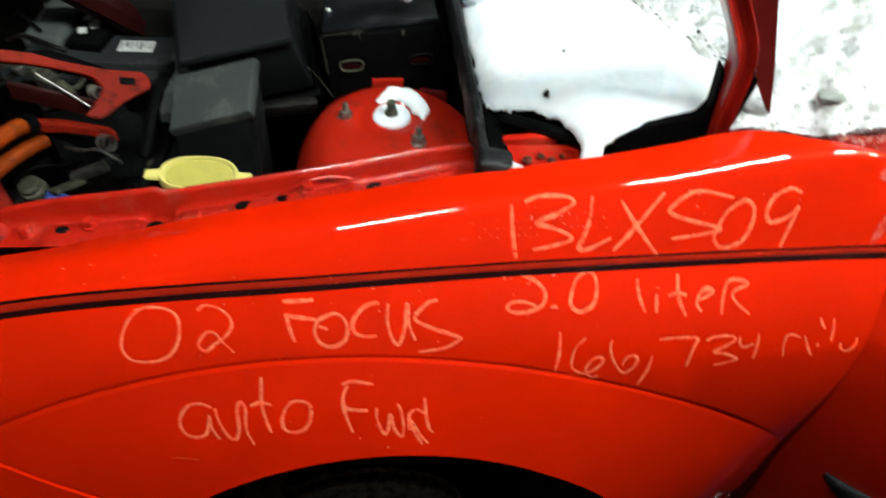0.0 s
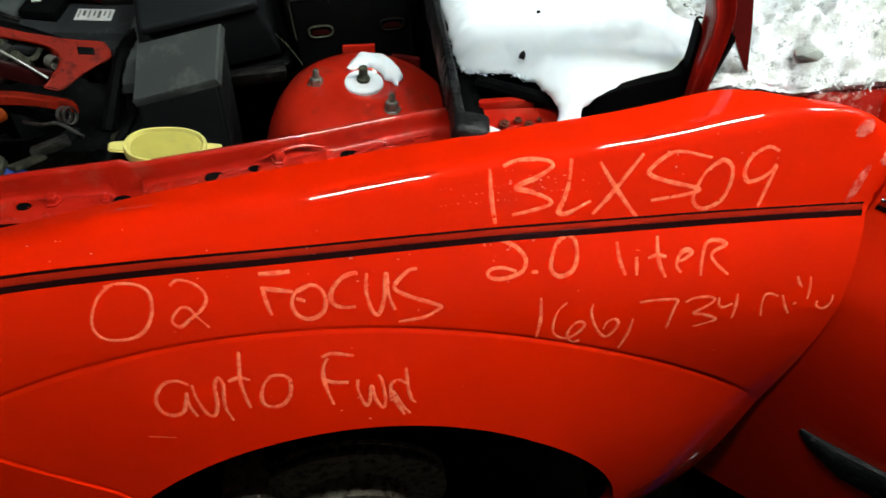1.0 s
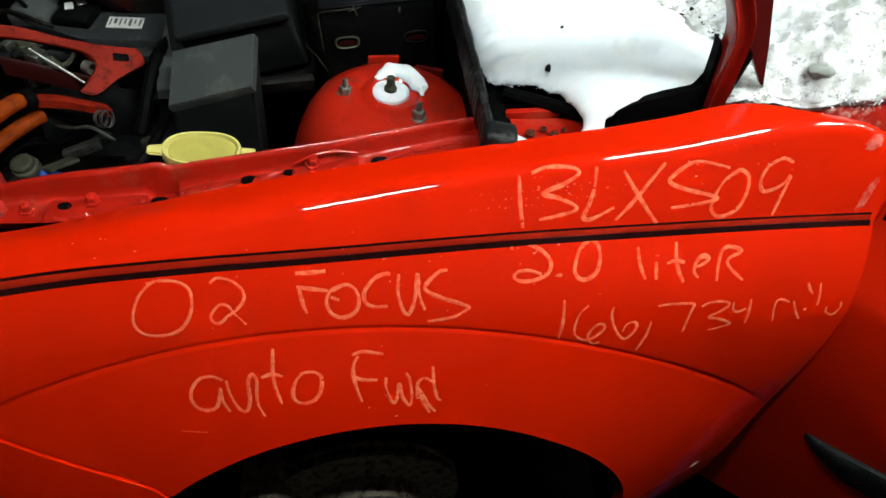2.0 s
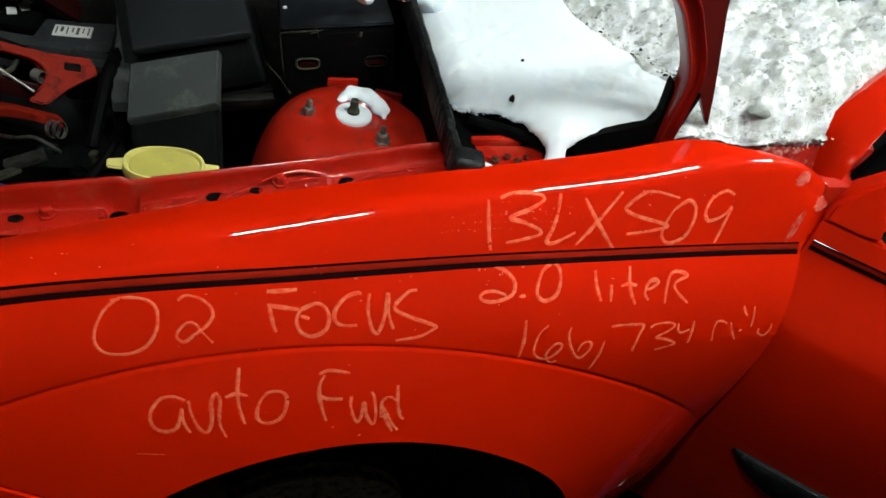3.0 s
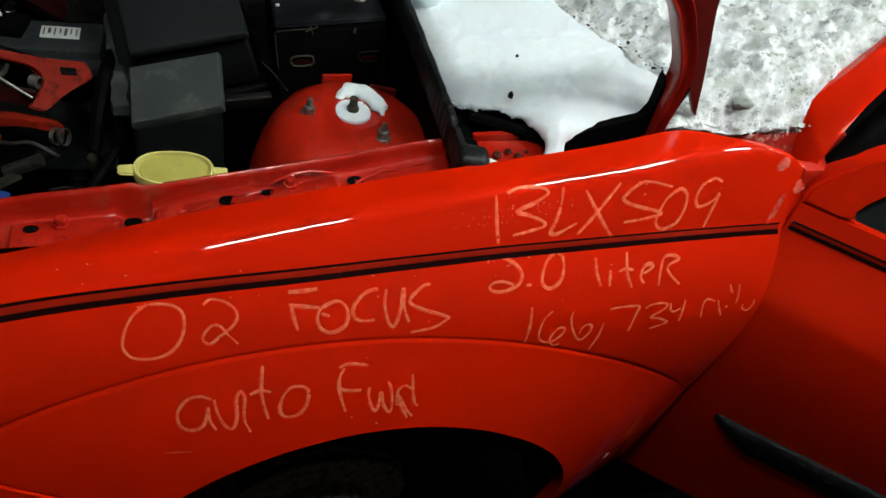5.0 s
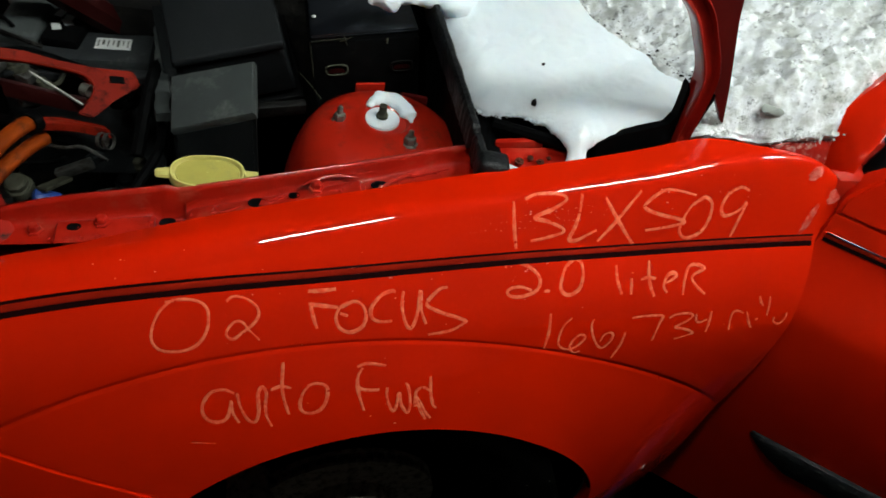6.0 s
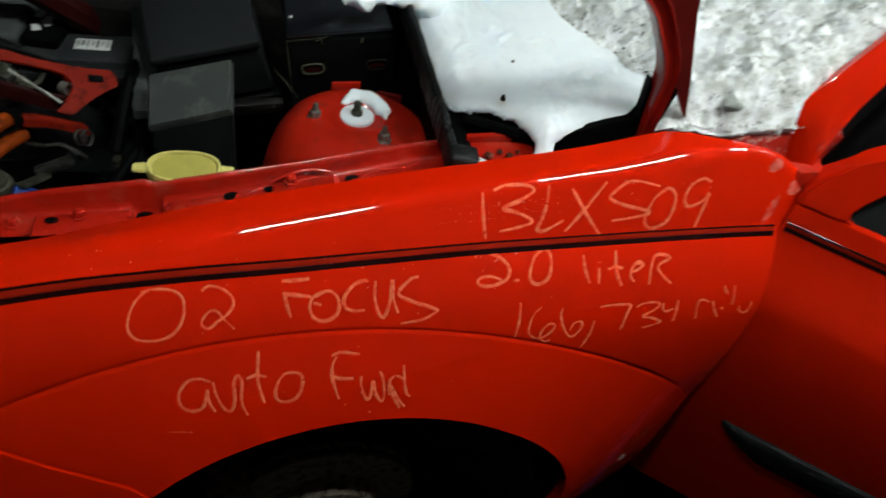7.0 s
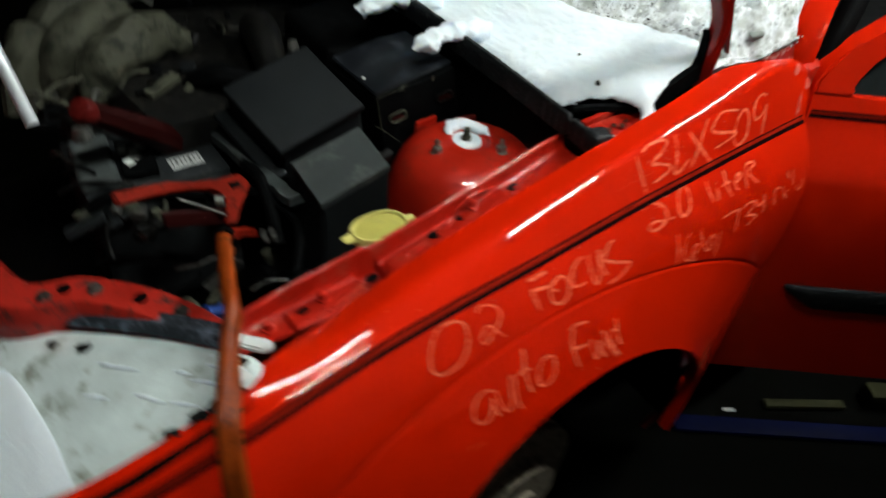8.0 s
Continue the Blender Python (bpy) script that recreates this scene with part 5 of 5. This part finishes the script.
# ---- wheel house ----
def wheel_house():
    rows = []
    for a in np.linspace(-0.15, math.pi + 0.15, 40):
        r = ARCH_R + 0.012
        rows.append([Vector((ARCH_X + rr * math.cos(a), y, ARCH_Z + rr * math.sin(a))) for y, rr in ((-0.045, r - 0.004), (0.0, r), (0.12, r + 0.01), (0.24, r), (0.28, r * 0.8))])
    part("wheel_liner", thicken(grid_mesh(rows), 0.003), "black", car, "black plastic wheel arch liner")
    hub = Matrix.Translation((-0.040, 0.0, 0.300)) @ Matrix.Rotation(radians(90), 4, "X")
    rotor = part("brake_disc", lathe([(0.142, -0.006), (0.142, 0.0), (0.08, 0.001), (0.078, 0.03), (0.03, 0.032), (0.028, 0.04), (0.001, 0.04)], hub, 48), "iron", car, "rusty vented brake disc, wheel removed")
    part("disc_face", lathe([(0.142, -0.022), (0.142, -0.016), (0.09, -0.016), (0.09, -0.022)], hub, 48), "iron", rotor, "inner brake disc face")
    for k in range(48):
        a = k * math.tau / 48
        part("disc_vane", rbox(hub @ Matrix.Rotation(a, 4, "Z") @ pose(0.128, 0, -0.011), (0.024, 0.006, 0.012), 0.0), "iron", rotor)
    part("caliper", rbox(hub @ pose(-0.13, 0.03, 0.0, 0, 0, 15), (0.06, 0.14, 0.07), 0.012), "iron", car, "rusty brake caliper")
    part("strut", tube([(-0.03, 0.16, 0.25), (-0.02, 0.20, 0.5), (-0.01, 0.235, 0.80)], 0.028, 14), "grime", car, "dirty black suspension strut")


wheel_house()


def sill():
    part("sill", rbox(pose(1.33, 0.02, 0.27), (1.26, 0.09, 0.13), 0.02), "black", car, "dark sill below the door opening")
    # solid black block in place of the cabin's darkness
    part("door_opening", rbox(pose(1.25, 0.33, 0.62), (1.4, 0.5, 0.62), 0.04), "black", car, "black block standing for the unlit cabin past the door")
    # darkened red puts the foot in shade by colour
    part("fender_foot", tube([(0.385, -0.03, 0.30), (0.36, -0.025, 0.25), (0.325, -0.02, 0.215)], 0.006, 8), "red_dark", car, "bent red fender foot, darkened as if shaded")
    part("hinge_post", rbox(pose(0.497, 0.055, 0.60), (0.06, 0.07, 0.72), 0.015), "red_dull", car, "red door hinge post")


sill()


# ---- snow ----
def fbm(x, y, s, k=4):
    return noise.fractal(Vector((x * s, y * s, 0.7)), 0.9, 2.1, k)


DRIFT = [(0.050, 1.10), (0.074, 0.60), (0.080, 0.35), (0.084, 0.20), (0.089, 0.174), (0.105, 0.164), (0.126, 0.155), (0.145, 0.137), (0.157, 0.114), (0.164, 0.094), (0.165, 0.086), (0.158, 0.078), (0.170, 0.074), (0.186, 0.075), (0.184, 0.086), (0.200, 0.091), (0.230, 0.095), (0.266, 0.094), (0.294, 0.098), (0.312, 0.108), (0.318, 0.14), (0.302, 0.19), (0.276, 0.26), (0.258, 0.33), (0.250, 0.5), (0.235, 1.10)]


def clean_snow():
    # a rounded drift between the bar and the windscreen, with crumbly edges
    edge = [p + Vector((noise.noise(p * 70), noise.noise(p * 70 + Vector((3, 0, 0))), 0)) * 0.0035 + Vector((noise.noise(p * 260), noise.noise(p * 260 + Vector((3, 0, 0))), 0)) * 0.0015 for p in smooth_line([(x, y, 0) for x, y in DRIFT], 14)]
    A = np.array([(p.x, p.y) for p in edge])
    B = np.roll(A, -1, axis=0)
    xs, ys = np.linspace(0.04, 0.33, 134), np.concatenate([np.linspace(0.05, 0.3, 115), np.linspace(0.304, 1.1, 120)])
    bm = bmesh.new()
    top, low = {}, {}
    for a, x in enumerate(xs):
        for b, y in enumerate(ys):
            P = np.array((x, y))
            d = B - A
            t = np.clip(((P - A) * d).sum(1) / np.maximum(1e-12, (d * d).sum(1)), 0, 1)
            near = A + d * t[:, None]
            gap = np.hypot(*(P - near).T)
            k = int(gap.argmin())
            cross = (A[:, 1] > y) != (B[:, 1] > y)
            side = (cross & (x < A[:, 0] + (y - A[:, 1]) * d[:, 0] / np.where(d[:, 1] == 0, 1e-9, d[:, 1]))).sum() % 2
            far = gap[k] if side else -gap[k]
            if far < -0.0026:
                continue
            px, py = (near[k] if far < 0.0006 else P)
            far = max(0.0, far)
            # on the windscreen's side it thins out over the crust
            thin = min(1.0, max(0.0, (x - 0.17) / 0.05)) * min(1.0, max(0.0, (y - 0.10) / 0.04))
            f = min(1.0, far / (0.026 + 0.025 * thin))
            body = 0.946 + 0.26 * (x - 0.11) + 0.008 * min(1, (y - 0.08) / 0.3) + 0.0008 * fbm(x, y, 9) + 0.0014 * fbm(x, y, 55) + 0.0010 * fbm(x, y, 150)
            foot = 0.022 * max(0.0, min(1.0, (0.092 - y) / 0.016))
            z = body - foot - (0.013 - 0.004 * thin) * (1 - f) ** 2
            top[a, b] = bm.verts.new((px, py, z))
            low[a, b] = bm.verts.new((px, py + 0.003, z - 0.005 - 0.02 * f))
    for a in range(len(xs) - 1):
        for b in range(len(ys) - 1):
            q = [(a, b), (a + 1, b), (a + 1, b + 1), (a, b + 1)]
            if all(k in top for k in q):
                bm.faces.new([top[k] for k in q])
                bm.faces.new([low[k] for k in reversed(q)])
                for k, l, o in ((q[0], q[1], (0, -1)), (q[1], q[2], (1, 0)), (q[2], q[3], (0, 1)), (q[3], q[0], (-1, 0))):
                    m = [(c[0] + o[0], c[1] + o[1]) for c in (k, l)]
                    if not all(c in top for c in m):
                        bm.faces.new([top[l], top[k], low[k], low[l]])
    bmesh.ops.delete(bm, geom=[v for v in bm.verts if not v.link_faces], context="VERTS")
    for _ in range(2):
        bmesh.ops.smooth_vert(bm, verts=bm.verts[:], factor=0.5, use_axis_x=True, use_axis_y=True, use_axis_z=True)
    drift = thing("snow_drift", "clean white snow drift lying on the cowl", "snow")
    part("drift_body", bm, "snow", drift)
    # loose crumbs along the edge
    rng = random.Random(21)
    bm2 = bmesh.new()
    for _ in range(170):
        k = rng.randrange(30, 100)
        p = edge[k]
        x, y = p.x + rng.gauss(0, 0.002), p.y + rng.gauss(0, 0.002)
        z = 0.946 + 0.26 * (x - 0.11) + 0.008 * min(1, (y - 0.08) / 0.3) - 0.014 - 0.018 * max(0.0, min(1.0, (0.085 - y) / 0.03))
        bmesh.ops.create_icosphere(bm2, subdivisions=1, radius=0.0004 + 0.0012 * rng.random() ** 2, matrix=Matrix.Translation((x, y, z)) @ Matrix.Rotation(rng.random() * 6, 4, "X") @ Matrix.Diagonal((1.3, 1.0, 0.8, 1)))
    crumbs = thing("snow_crumbs", "loose white snow crumbs along the drift's edge", "snow", kind="stuff")
    part("crumbs", bm2, "snow", crumbs)
    # lobe over the bar
    for line, r in (([(0.11, 0.375, 0.950), (0.07, 0.378, 0.966), (0.03, 0.376, 0.962), (0.005, 0.372, 0.955), (-0.012, 0.370, 0.948)], [0.03, 0.025, 0.016, 0.019, 0.008]), ([(0.11, 0.51, 0.955), (0.05, 0.515, 0.985), (0.01, 0.51, 0.972), (-0.02, 0.515, 0.95)], [0.04, 0.030, 0.020, 0.011])):
        bm = tube(line, r, 22, 14)
        for v in bm.verts:
            v.co.z = 0.958 + (v.co.z - 0.958) * 0.6
            v.co += Vector((noise.noise(v.co * 60), noise.noise(v.co * 60 + Vector((3, 0, 0))), noise.noise(v.co * 60 + Vector((0, 3, 0))))) * 0.006 + Vector((noise.noise(v.co * 200), noise.noise(v.co * 200 + Vector((3, 0, 0))), noise.noise(v.co * 200 + Vector((0, 3, 0))))) * 0.0015
        part("drift_lobe", bm, "snow", drift)
    # debris on it
    for x, y, r in ((0.14, 0.153, 0.0034), (0.20, 0.33, 0.002), (0.17, 0.22, 0.002)):
        bm = bmesh.new()
        bmesh.ops.create_icosphere(bm, subdivisions=2, radius=r, matrix=Matrix.Translation((x, y, 0.952 + 0.24 * (x - 0.11))))
        for v in bm.verts:
            v.co += Vector((1, 1, 1)) * 0.4 * r * fbm(v.co.x * 9, v.co.y * 9, 40)
        part("debris", bm, "grime", drift, "dark speck of debris")
    cap_snow = thing("snow_patch", "white snow clump on the red strut tower", "snow")
    bm = tube([(-0.026, 0.268, 0.866), (-0.014, 0.282, 0.868), (0.004, 0.285, 0.869), (0.020, 0.274, 0.868), (0.029, 0.252, 0.866), (0.030, 0.236, 0.864)], [0.003, 0.010, 0.014, 0.014, 0.010, 0.003], 16, 8)
    for v in bm.verts:
        v.co = Vector((0.003 + (v.co.x - 0.003) * 0.9, 0.245 + (v.co.y - 0.245) * 0.9, 0.868 + (v.co.z - 0.868) * 0.5))
    for v in bm.verts:
        v.co += Vector((noise.noise(v.co * 90), noise.noise(v.co * 90 + Vector((4, 0, 0))), 0.6 * noise.noise(v.co * 70))) * 0.004
    part("clump", bm, "snow", cap_snow)


clean_snow()


def dirty_snow():
    # edge towards the fender and the pillar: x, y, z
    near = [(0.215, 0.14, 0.955), (0.26, 0.115, 0.965), (0.295, 0.094, 0.966), (0.315, 0.083, 0.970), (0.345, 0.077, 0.972), (0.372, 0.071, 0.970), (0.384, 0.060, 0.984), (0.43, 0.056, 0.992), (0.47, 0.058, 0.995), (0.52, 0.078, 1.045), (0.60, 0.10, 1.10), (0.82, 0.16, 1.25)]
    rows = []
    for x in np.linspace(0.215, 0.82, 190):
        ny, nz = line_at(x, near)
        row = [Vector((x, ny + 0.006, nz - 0.012))]
        for v in np.linspace(0, 1, 170):
            y = ny + (1.15 - ny) * v ** 1.5
            lim = float(np.interp(y, (0.05, 0.1, 0.14, 0.2, 0.3, 0.5, 1.2), (0.80, 0.74, 0.64, 0.53, 0.47, 0.42, 0.38))) + 0.03 * fbm(y, 2.0, 9) + 0.012 * fbm(y, 5.0, 40)
            px = min(x, lim)
            t = (0.016 + 0.022 * max(0.0, 1 - (px - 0.24) / 0.25)) * min(1.0, (lim - px) / 0.02) ** 0.5
            lump = 0.010 * fbm(px, y, 18) + 0.007 * fbm(px, y, 55) + 0.003 * fbm(px, y, 160)
            z = screen_z(px, y) + t + lump * min(1.0, 0.2 + (lim - px) / 0.02)
            d = min(1.0, (y - ny) / 0.05)
            k = 1 - (1 - d) ** 2.2
            z = nz * (1 - k) + z * k + lump * 0.5 * (1 - k)
            row.append(Vector((px, y + 0.004 * fbm(px, v, 40) * (1 - k), z)))
        rows.append(row)
    crust = thing("snow_crust", "dirty grey crusted snow on the windscreen", "snow", kind="stuff")
    part("crust", grid_mesh(rows), "dirty", crust)
    # dark grit where the clean drift ends, and white crumbs along the fender and the pillar
    rng = random.Random(8)
    grit, crumbs = bmesh.new(), bmesh.new()
    for _ in range(110):
        y = 0.11 + 0.22 * rng.random()
        x = float(np.interp(y, (0.10, 0.14, 0.19, 0.26, 0.33), (0.309, 0.318, 0.302, 0.276, 0.258))) + abs(rng.gauss(0, 0.010)) - 0.003
        r = 0.0005 + 0.0014 * rng.random() ** 2
        bmesh.ops.create_icosphere(grit, subdivisions=1, radius=r, matrix=pose(x, y, screen_z(x, y) + 0.034 + 0.004 * rng.random(), 0, 0, 360 * rng.random()) @ Matrix.Diagonal((1.8, 1.0, 0.7, 1)))
    part("grit", grit, "grime", crust, "dark grit in the snow")
    for _ in range(70):
        x = 0.375 + 0.125 * rng.random()
        y, z = line_at(x, near)
        r = 0.0005 + 0.0016 * rng.random() ** 2
        bmesh.ops.create_icosphere(crumbs, subdivisions=1, radius=r, matrix=pose(x, y + rng.gauss(0, 0.003), z + rng.gauss(-0.003, 0.003), 360 * rng.random(), 0, 360 * rng.random()) @ Matrix.Diagonal((1.4, 1.0, 0.7, 1)))
    part("edge_crumbs", crumbs, "dirty", crust)
    stone = bmesh.new()
    bmesh.ops.create_icosphere(stone, subdivisions=2, radius=0.011, matrix=pose(0.385, 0.083, 1.008) @ Matrix.Diagonal((1.4, 0.9, 0.5, 1)))
    for v in stone.verts:
        v.co += Vector((1, 1, 1)) * 0.003 * noise.noise(v.co * 120)
    part("ice_lump", stone, "ice", crust, "grey lump of ice")


dirty_snow()


# ---- jumper cable ----
def jumper_cable():
    kit = thing("jumper_cable", "orange jumper cable with red clamp, draped over the headlamp", "cable")

    def bar(name, points, w, h, material="clamp", label="red plastic clamp handle"):
        line = smooth_line(points, 6)
        rows = []
        for k, p in enumerate(line):
            d = (line[min(k + 1, len(line) - 1)] - line[max(k - 1, 0)]).normalized()
            s = d.cross(Vector((0, 0, 1))).normalized()
            ww = float(np.interp(k / (len(line) - 1), np.linspace(0, 1, len(w)), w))
            rows.append([p + s * a * ww + Vector((0, 0, b * h)) for a, b in ((-1, -1.4), (-1, 0.5), (-0.7, 1), (-0.3, 0.7), (0.3, 0.7), (0.7, 1), (1, 0.5), (1, -1.4))])
        return part(name, grid_mesh(rows, closed=True, cap=True), material, kit, label)

    # pressed plastic handle: an upper arm, a broad head with a slot and a lower arm, round an oval opening
    n, ex = Vector((0.508, -0.450, 0.734)), Vector((0.861, 0.295, -0.415))
    plane = Matrix((ex, n.cross(ex), n)).transposed().to_4x4()
    plane.translation = (-0.440, 0.296, 0.905)
    outline = [(-0.04, 0.004), (0.003, 0.0075), (0.036, 0.0105), (0.072, 0.0075), (0.113, 0.0083), (0.157, 0.0148), (0.163, 0.006), (0.166, -0.004), (0.151, -0.015), (0.134, -0.029), (0.117, -0.048), (0.108, -0.055), (0.092, -0.053), (0.103, -0.040), (0.1105, -0.027), (0.1104, -0.0125), (0.1006, -0.004), (0.0785, -0.0012), (0.037, -0.0014), (0.014, -0.005), (-0.04, -0.012)]
    upper = part("clamp_handle", slab(outline, -0.007, 0.001, plane, 0.0018), "clamp", kit, "red plastic clamp handle")
    part("handle_rim", tube([plane @ Vector((x, y, 0.001)) for x, y in ((0.0, -0.006), (0.037, -0.002), (0.08, -0.0018), (0.1, -0.0045), (0.1095, -0.013), (0.109, -0.026), (0.100, -0.042))], 0.0016, 8, 6), "clamp", upper, "raised rim round the opening")
    bar("clamp_handle", [(-0.330, 0.272, 0.818), (-0.346, 0.258, 0.834), (-0.364, 0.238, 0.855), (-0.384, 0.214, 0.874)], [0.006, 0.008, 0.008, 0.007], 0.005)
    # underside shaded by a darker red than the handle's
    bar("clamp_side", [(-0.43, 0.282, 0.872), (-0.405, 0.286, 0.862), (-0.375, 0.294, 0.846), (-0.352, 0.300, 0.836)], [0.004, 0.005, 0.005, 0.004], 0.008, "maroon", "clamp underside in a darker red that stands for its shade")
    # black block paints the slot's inner shade
    part("clamp_slot", rbox(plane @ pose(0.137, -0.002, 0.001, 0, 0, 8), (0.018, 0.009, 0.003), 0.0012), "black", upper, "black block painted as a shaded slot in the handle")
    part("clamp_jaw", tube([(-0.405, 0.299, 0.880), (-0.38, 0.294, 0.862), (-0.355, 0.290, 0.842)], 0.0016, 8), "zinc", kit, "bright steel clamp jaw")
    part("clamp_spring", lathe([(0.006, -0.005), (0.0075, -0.005), (0.0075, 0.005), (0.006, 0.005)], pose(-0.352, 0.309, 0.850, 90, 0, 60), 16, cap=False), "zinc", kit, "coiled steel spring")
    part("cable", tube([(-0.384, 0.214, 0.874), (-0.392, 0.198, 0.882), (-0.404, 0.166, 0.887), (-0.417, 0.130, 0.885), (-0.428, 0.098, 0.879), (-0.446, 0.072, 0.862), (-0.466, 0.036, 0.852), (-0.487, -0.004, 0.832), (-0.498, -0.032, 0.76), (-0.502, -0.05, 0.55), (-0.50, -0.06, 0.2), (-0.48, -0.14, 0.012)], 0.0085, 10, 8), "orange", kit, "orange cable jacket")
    part("cable", tube([(-0.382, 0.218, 0.850), (-0.391, 0.202, 0.853), (-0.404, 0.172, 0.857), (-0.414, 0.142, 0.859), (-0.424, 0.106, 0.860), (-0.446, 0.068, 0.850), (-0.462, 0.028, 0.848), (-0.481, -0.010, 0.828), (-0.491, -0.038, 0.75), (-0.497, -0.056, 0.5), (-0.52, -0.07, 0.2), (-0.51, -0.16, 0.012)], 0.0080, 10, 8), "orange", kit, "orange cable jacket")
    part("cable_tie", lathe([(0.0095, -0.006), (0.0115, -0.006), (0.0115, 0.006), (0.0095, 0.006)], Matrix.Translation((-0.387, 0.207, 0.878)) @ Vector((-0.4, -0.85, 0.3)).to_track_quat("Z", "Y").to_matrix().to_4x4(), 16, cap=False), "black", kit, "black tape round the cable")

jumper_cable()


# ---- hall ----
def hall():
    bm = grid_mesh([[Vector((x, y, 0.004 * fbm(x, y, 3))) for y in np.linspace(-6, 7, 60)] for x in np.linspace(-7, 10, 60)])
    tagged(part("floor", bm, "floor"), "concrete floor, shade put into its near-black colour", "floor", kind="structure")
    for name, m, size in (("wall_north", pose(1.5, 7.1, 1.55), (17.4, 0.2, 3.2)), ("wall_south", pose(1.5, -2.9, 1.55), (17.4, 0.2, 3.2)), ("wall_east", pose(10.1, 0.5, 1.55), (0.2, 13, 3.2)), ("wall_west", pose(-7.1, 0.5, 1.55), (0.2, 13, 3.2))):
        tagged(part(name, rbox(m, size, 0.0), "wall"), "plain grey hall wall", "wall", kind="structure")
    tagged(part("ceiling", rbox(pose(1.5, 0.5, 3.2), (17.4, 13.4, 0.2), 0.0), "ceiling"), "dark hall ceiling", "ceiling", kind="structure")
    # hanging tube lights
    for x, y in TUBES:
        lamp = thing("tube_light", "short white twin tube light hanging from the ceiling", "lamp", "hanging tube lights", at=(x, y, TUBE_Z))
        part("housing", rbox(pose(x, y, TUBE_Z + 0.035), (TUBE_LONG + 0.04, 0.16, 0.03), 0.006), "white", lamp, "white metal housing")
        for dy in ((-0.026, 0.026) if x < 0 else (-0.045, 0.045)):
            part("tube", tube([(x - TUBE_LONG / 2, y + dy, TUBE_Z), (x + TUBE_LONG / 2, y + dy, TUBE_Z)], 0.015, 12, 2), "tube_aged" if x < 0 else "tube", lamp, "glowing white tube")
        for dx in (-0.12, 0.12):
            part("hanger", tube([(x + dx, y, TUBE_Z + 0.04), (x + dx, y, 3.11)], 0.004, 8, 2), "metal", lamp, "ceiling hanger rod")


hall()


def floor_litter():
    def strip(name, a, b, width, high, material, label, category):
        a, b = Vector(a), Vector(b)
        ang = math.degrees(math.atan2(b.y - a.y, b.x - a.x))
        mid = (a + b) / 2
        ob = part(name, rbox(pose(mid.x, mid.y, high / 2 + 0.003, 0, 0, ang), ((b - a).length, width, high), min(0.004, high * 0.3)), material)
        tagged(ob, label, category)

    strip("plastic_strip", (0.558, 0.012, 0), (1.02, -0.355, 0), 0.045, 0.012, "blue", "blue plastic strip on the floor, darkened as if shaded", "strip")
    strip("wood_offcut", (0.80, -0.085, 0), (0.97, -0.205, 0), 0.024, 0.014, "olive", "thin wood offcut on the dark floor, darkened as if shaded", "offcut")
    strip("paper_scrap", (0.70, -0.035, 0), (0.722, -0.05, 0), 0.010, 0.004, "white", "small white paper scrap on the dark floor", "litter")
    strip("wood_block", (1.03, -0.225, 0), (1.11, -0.285, 0), 0.05, 0.05, "olive", "olive wood block on the dark floor, darkened as if shaded", "block")


floor_litter()
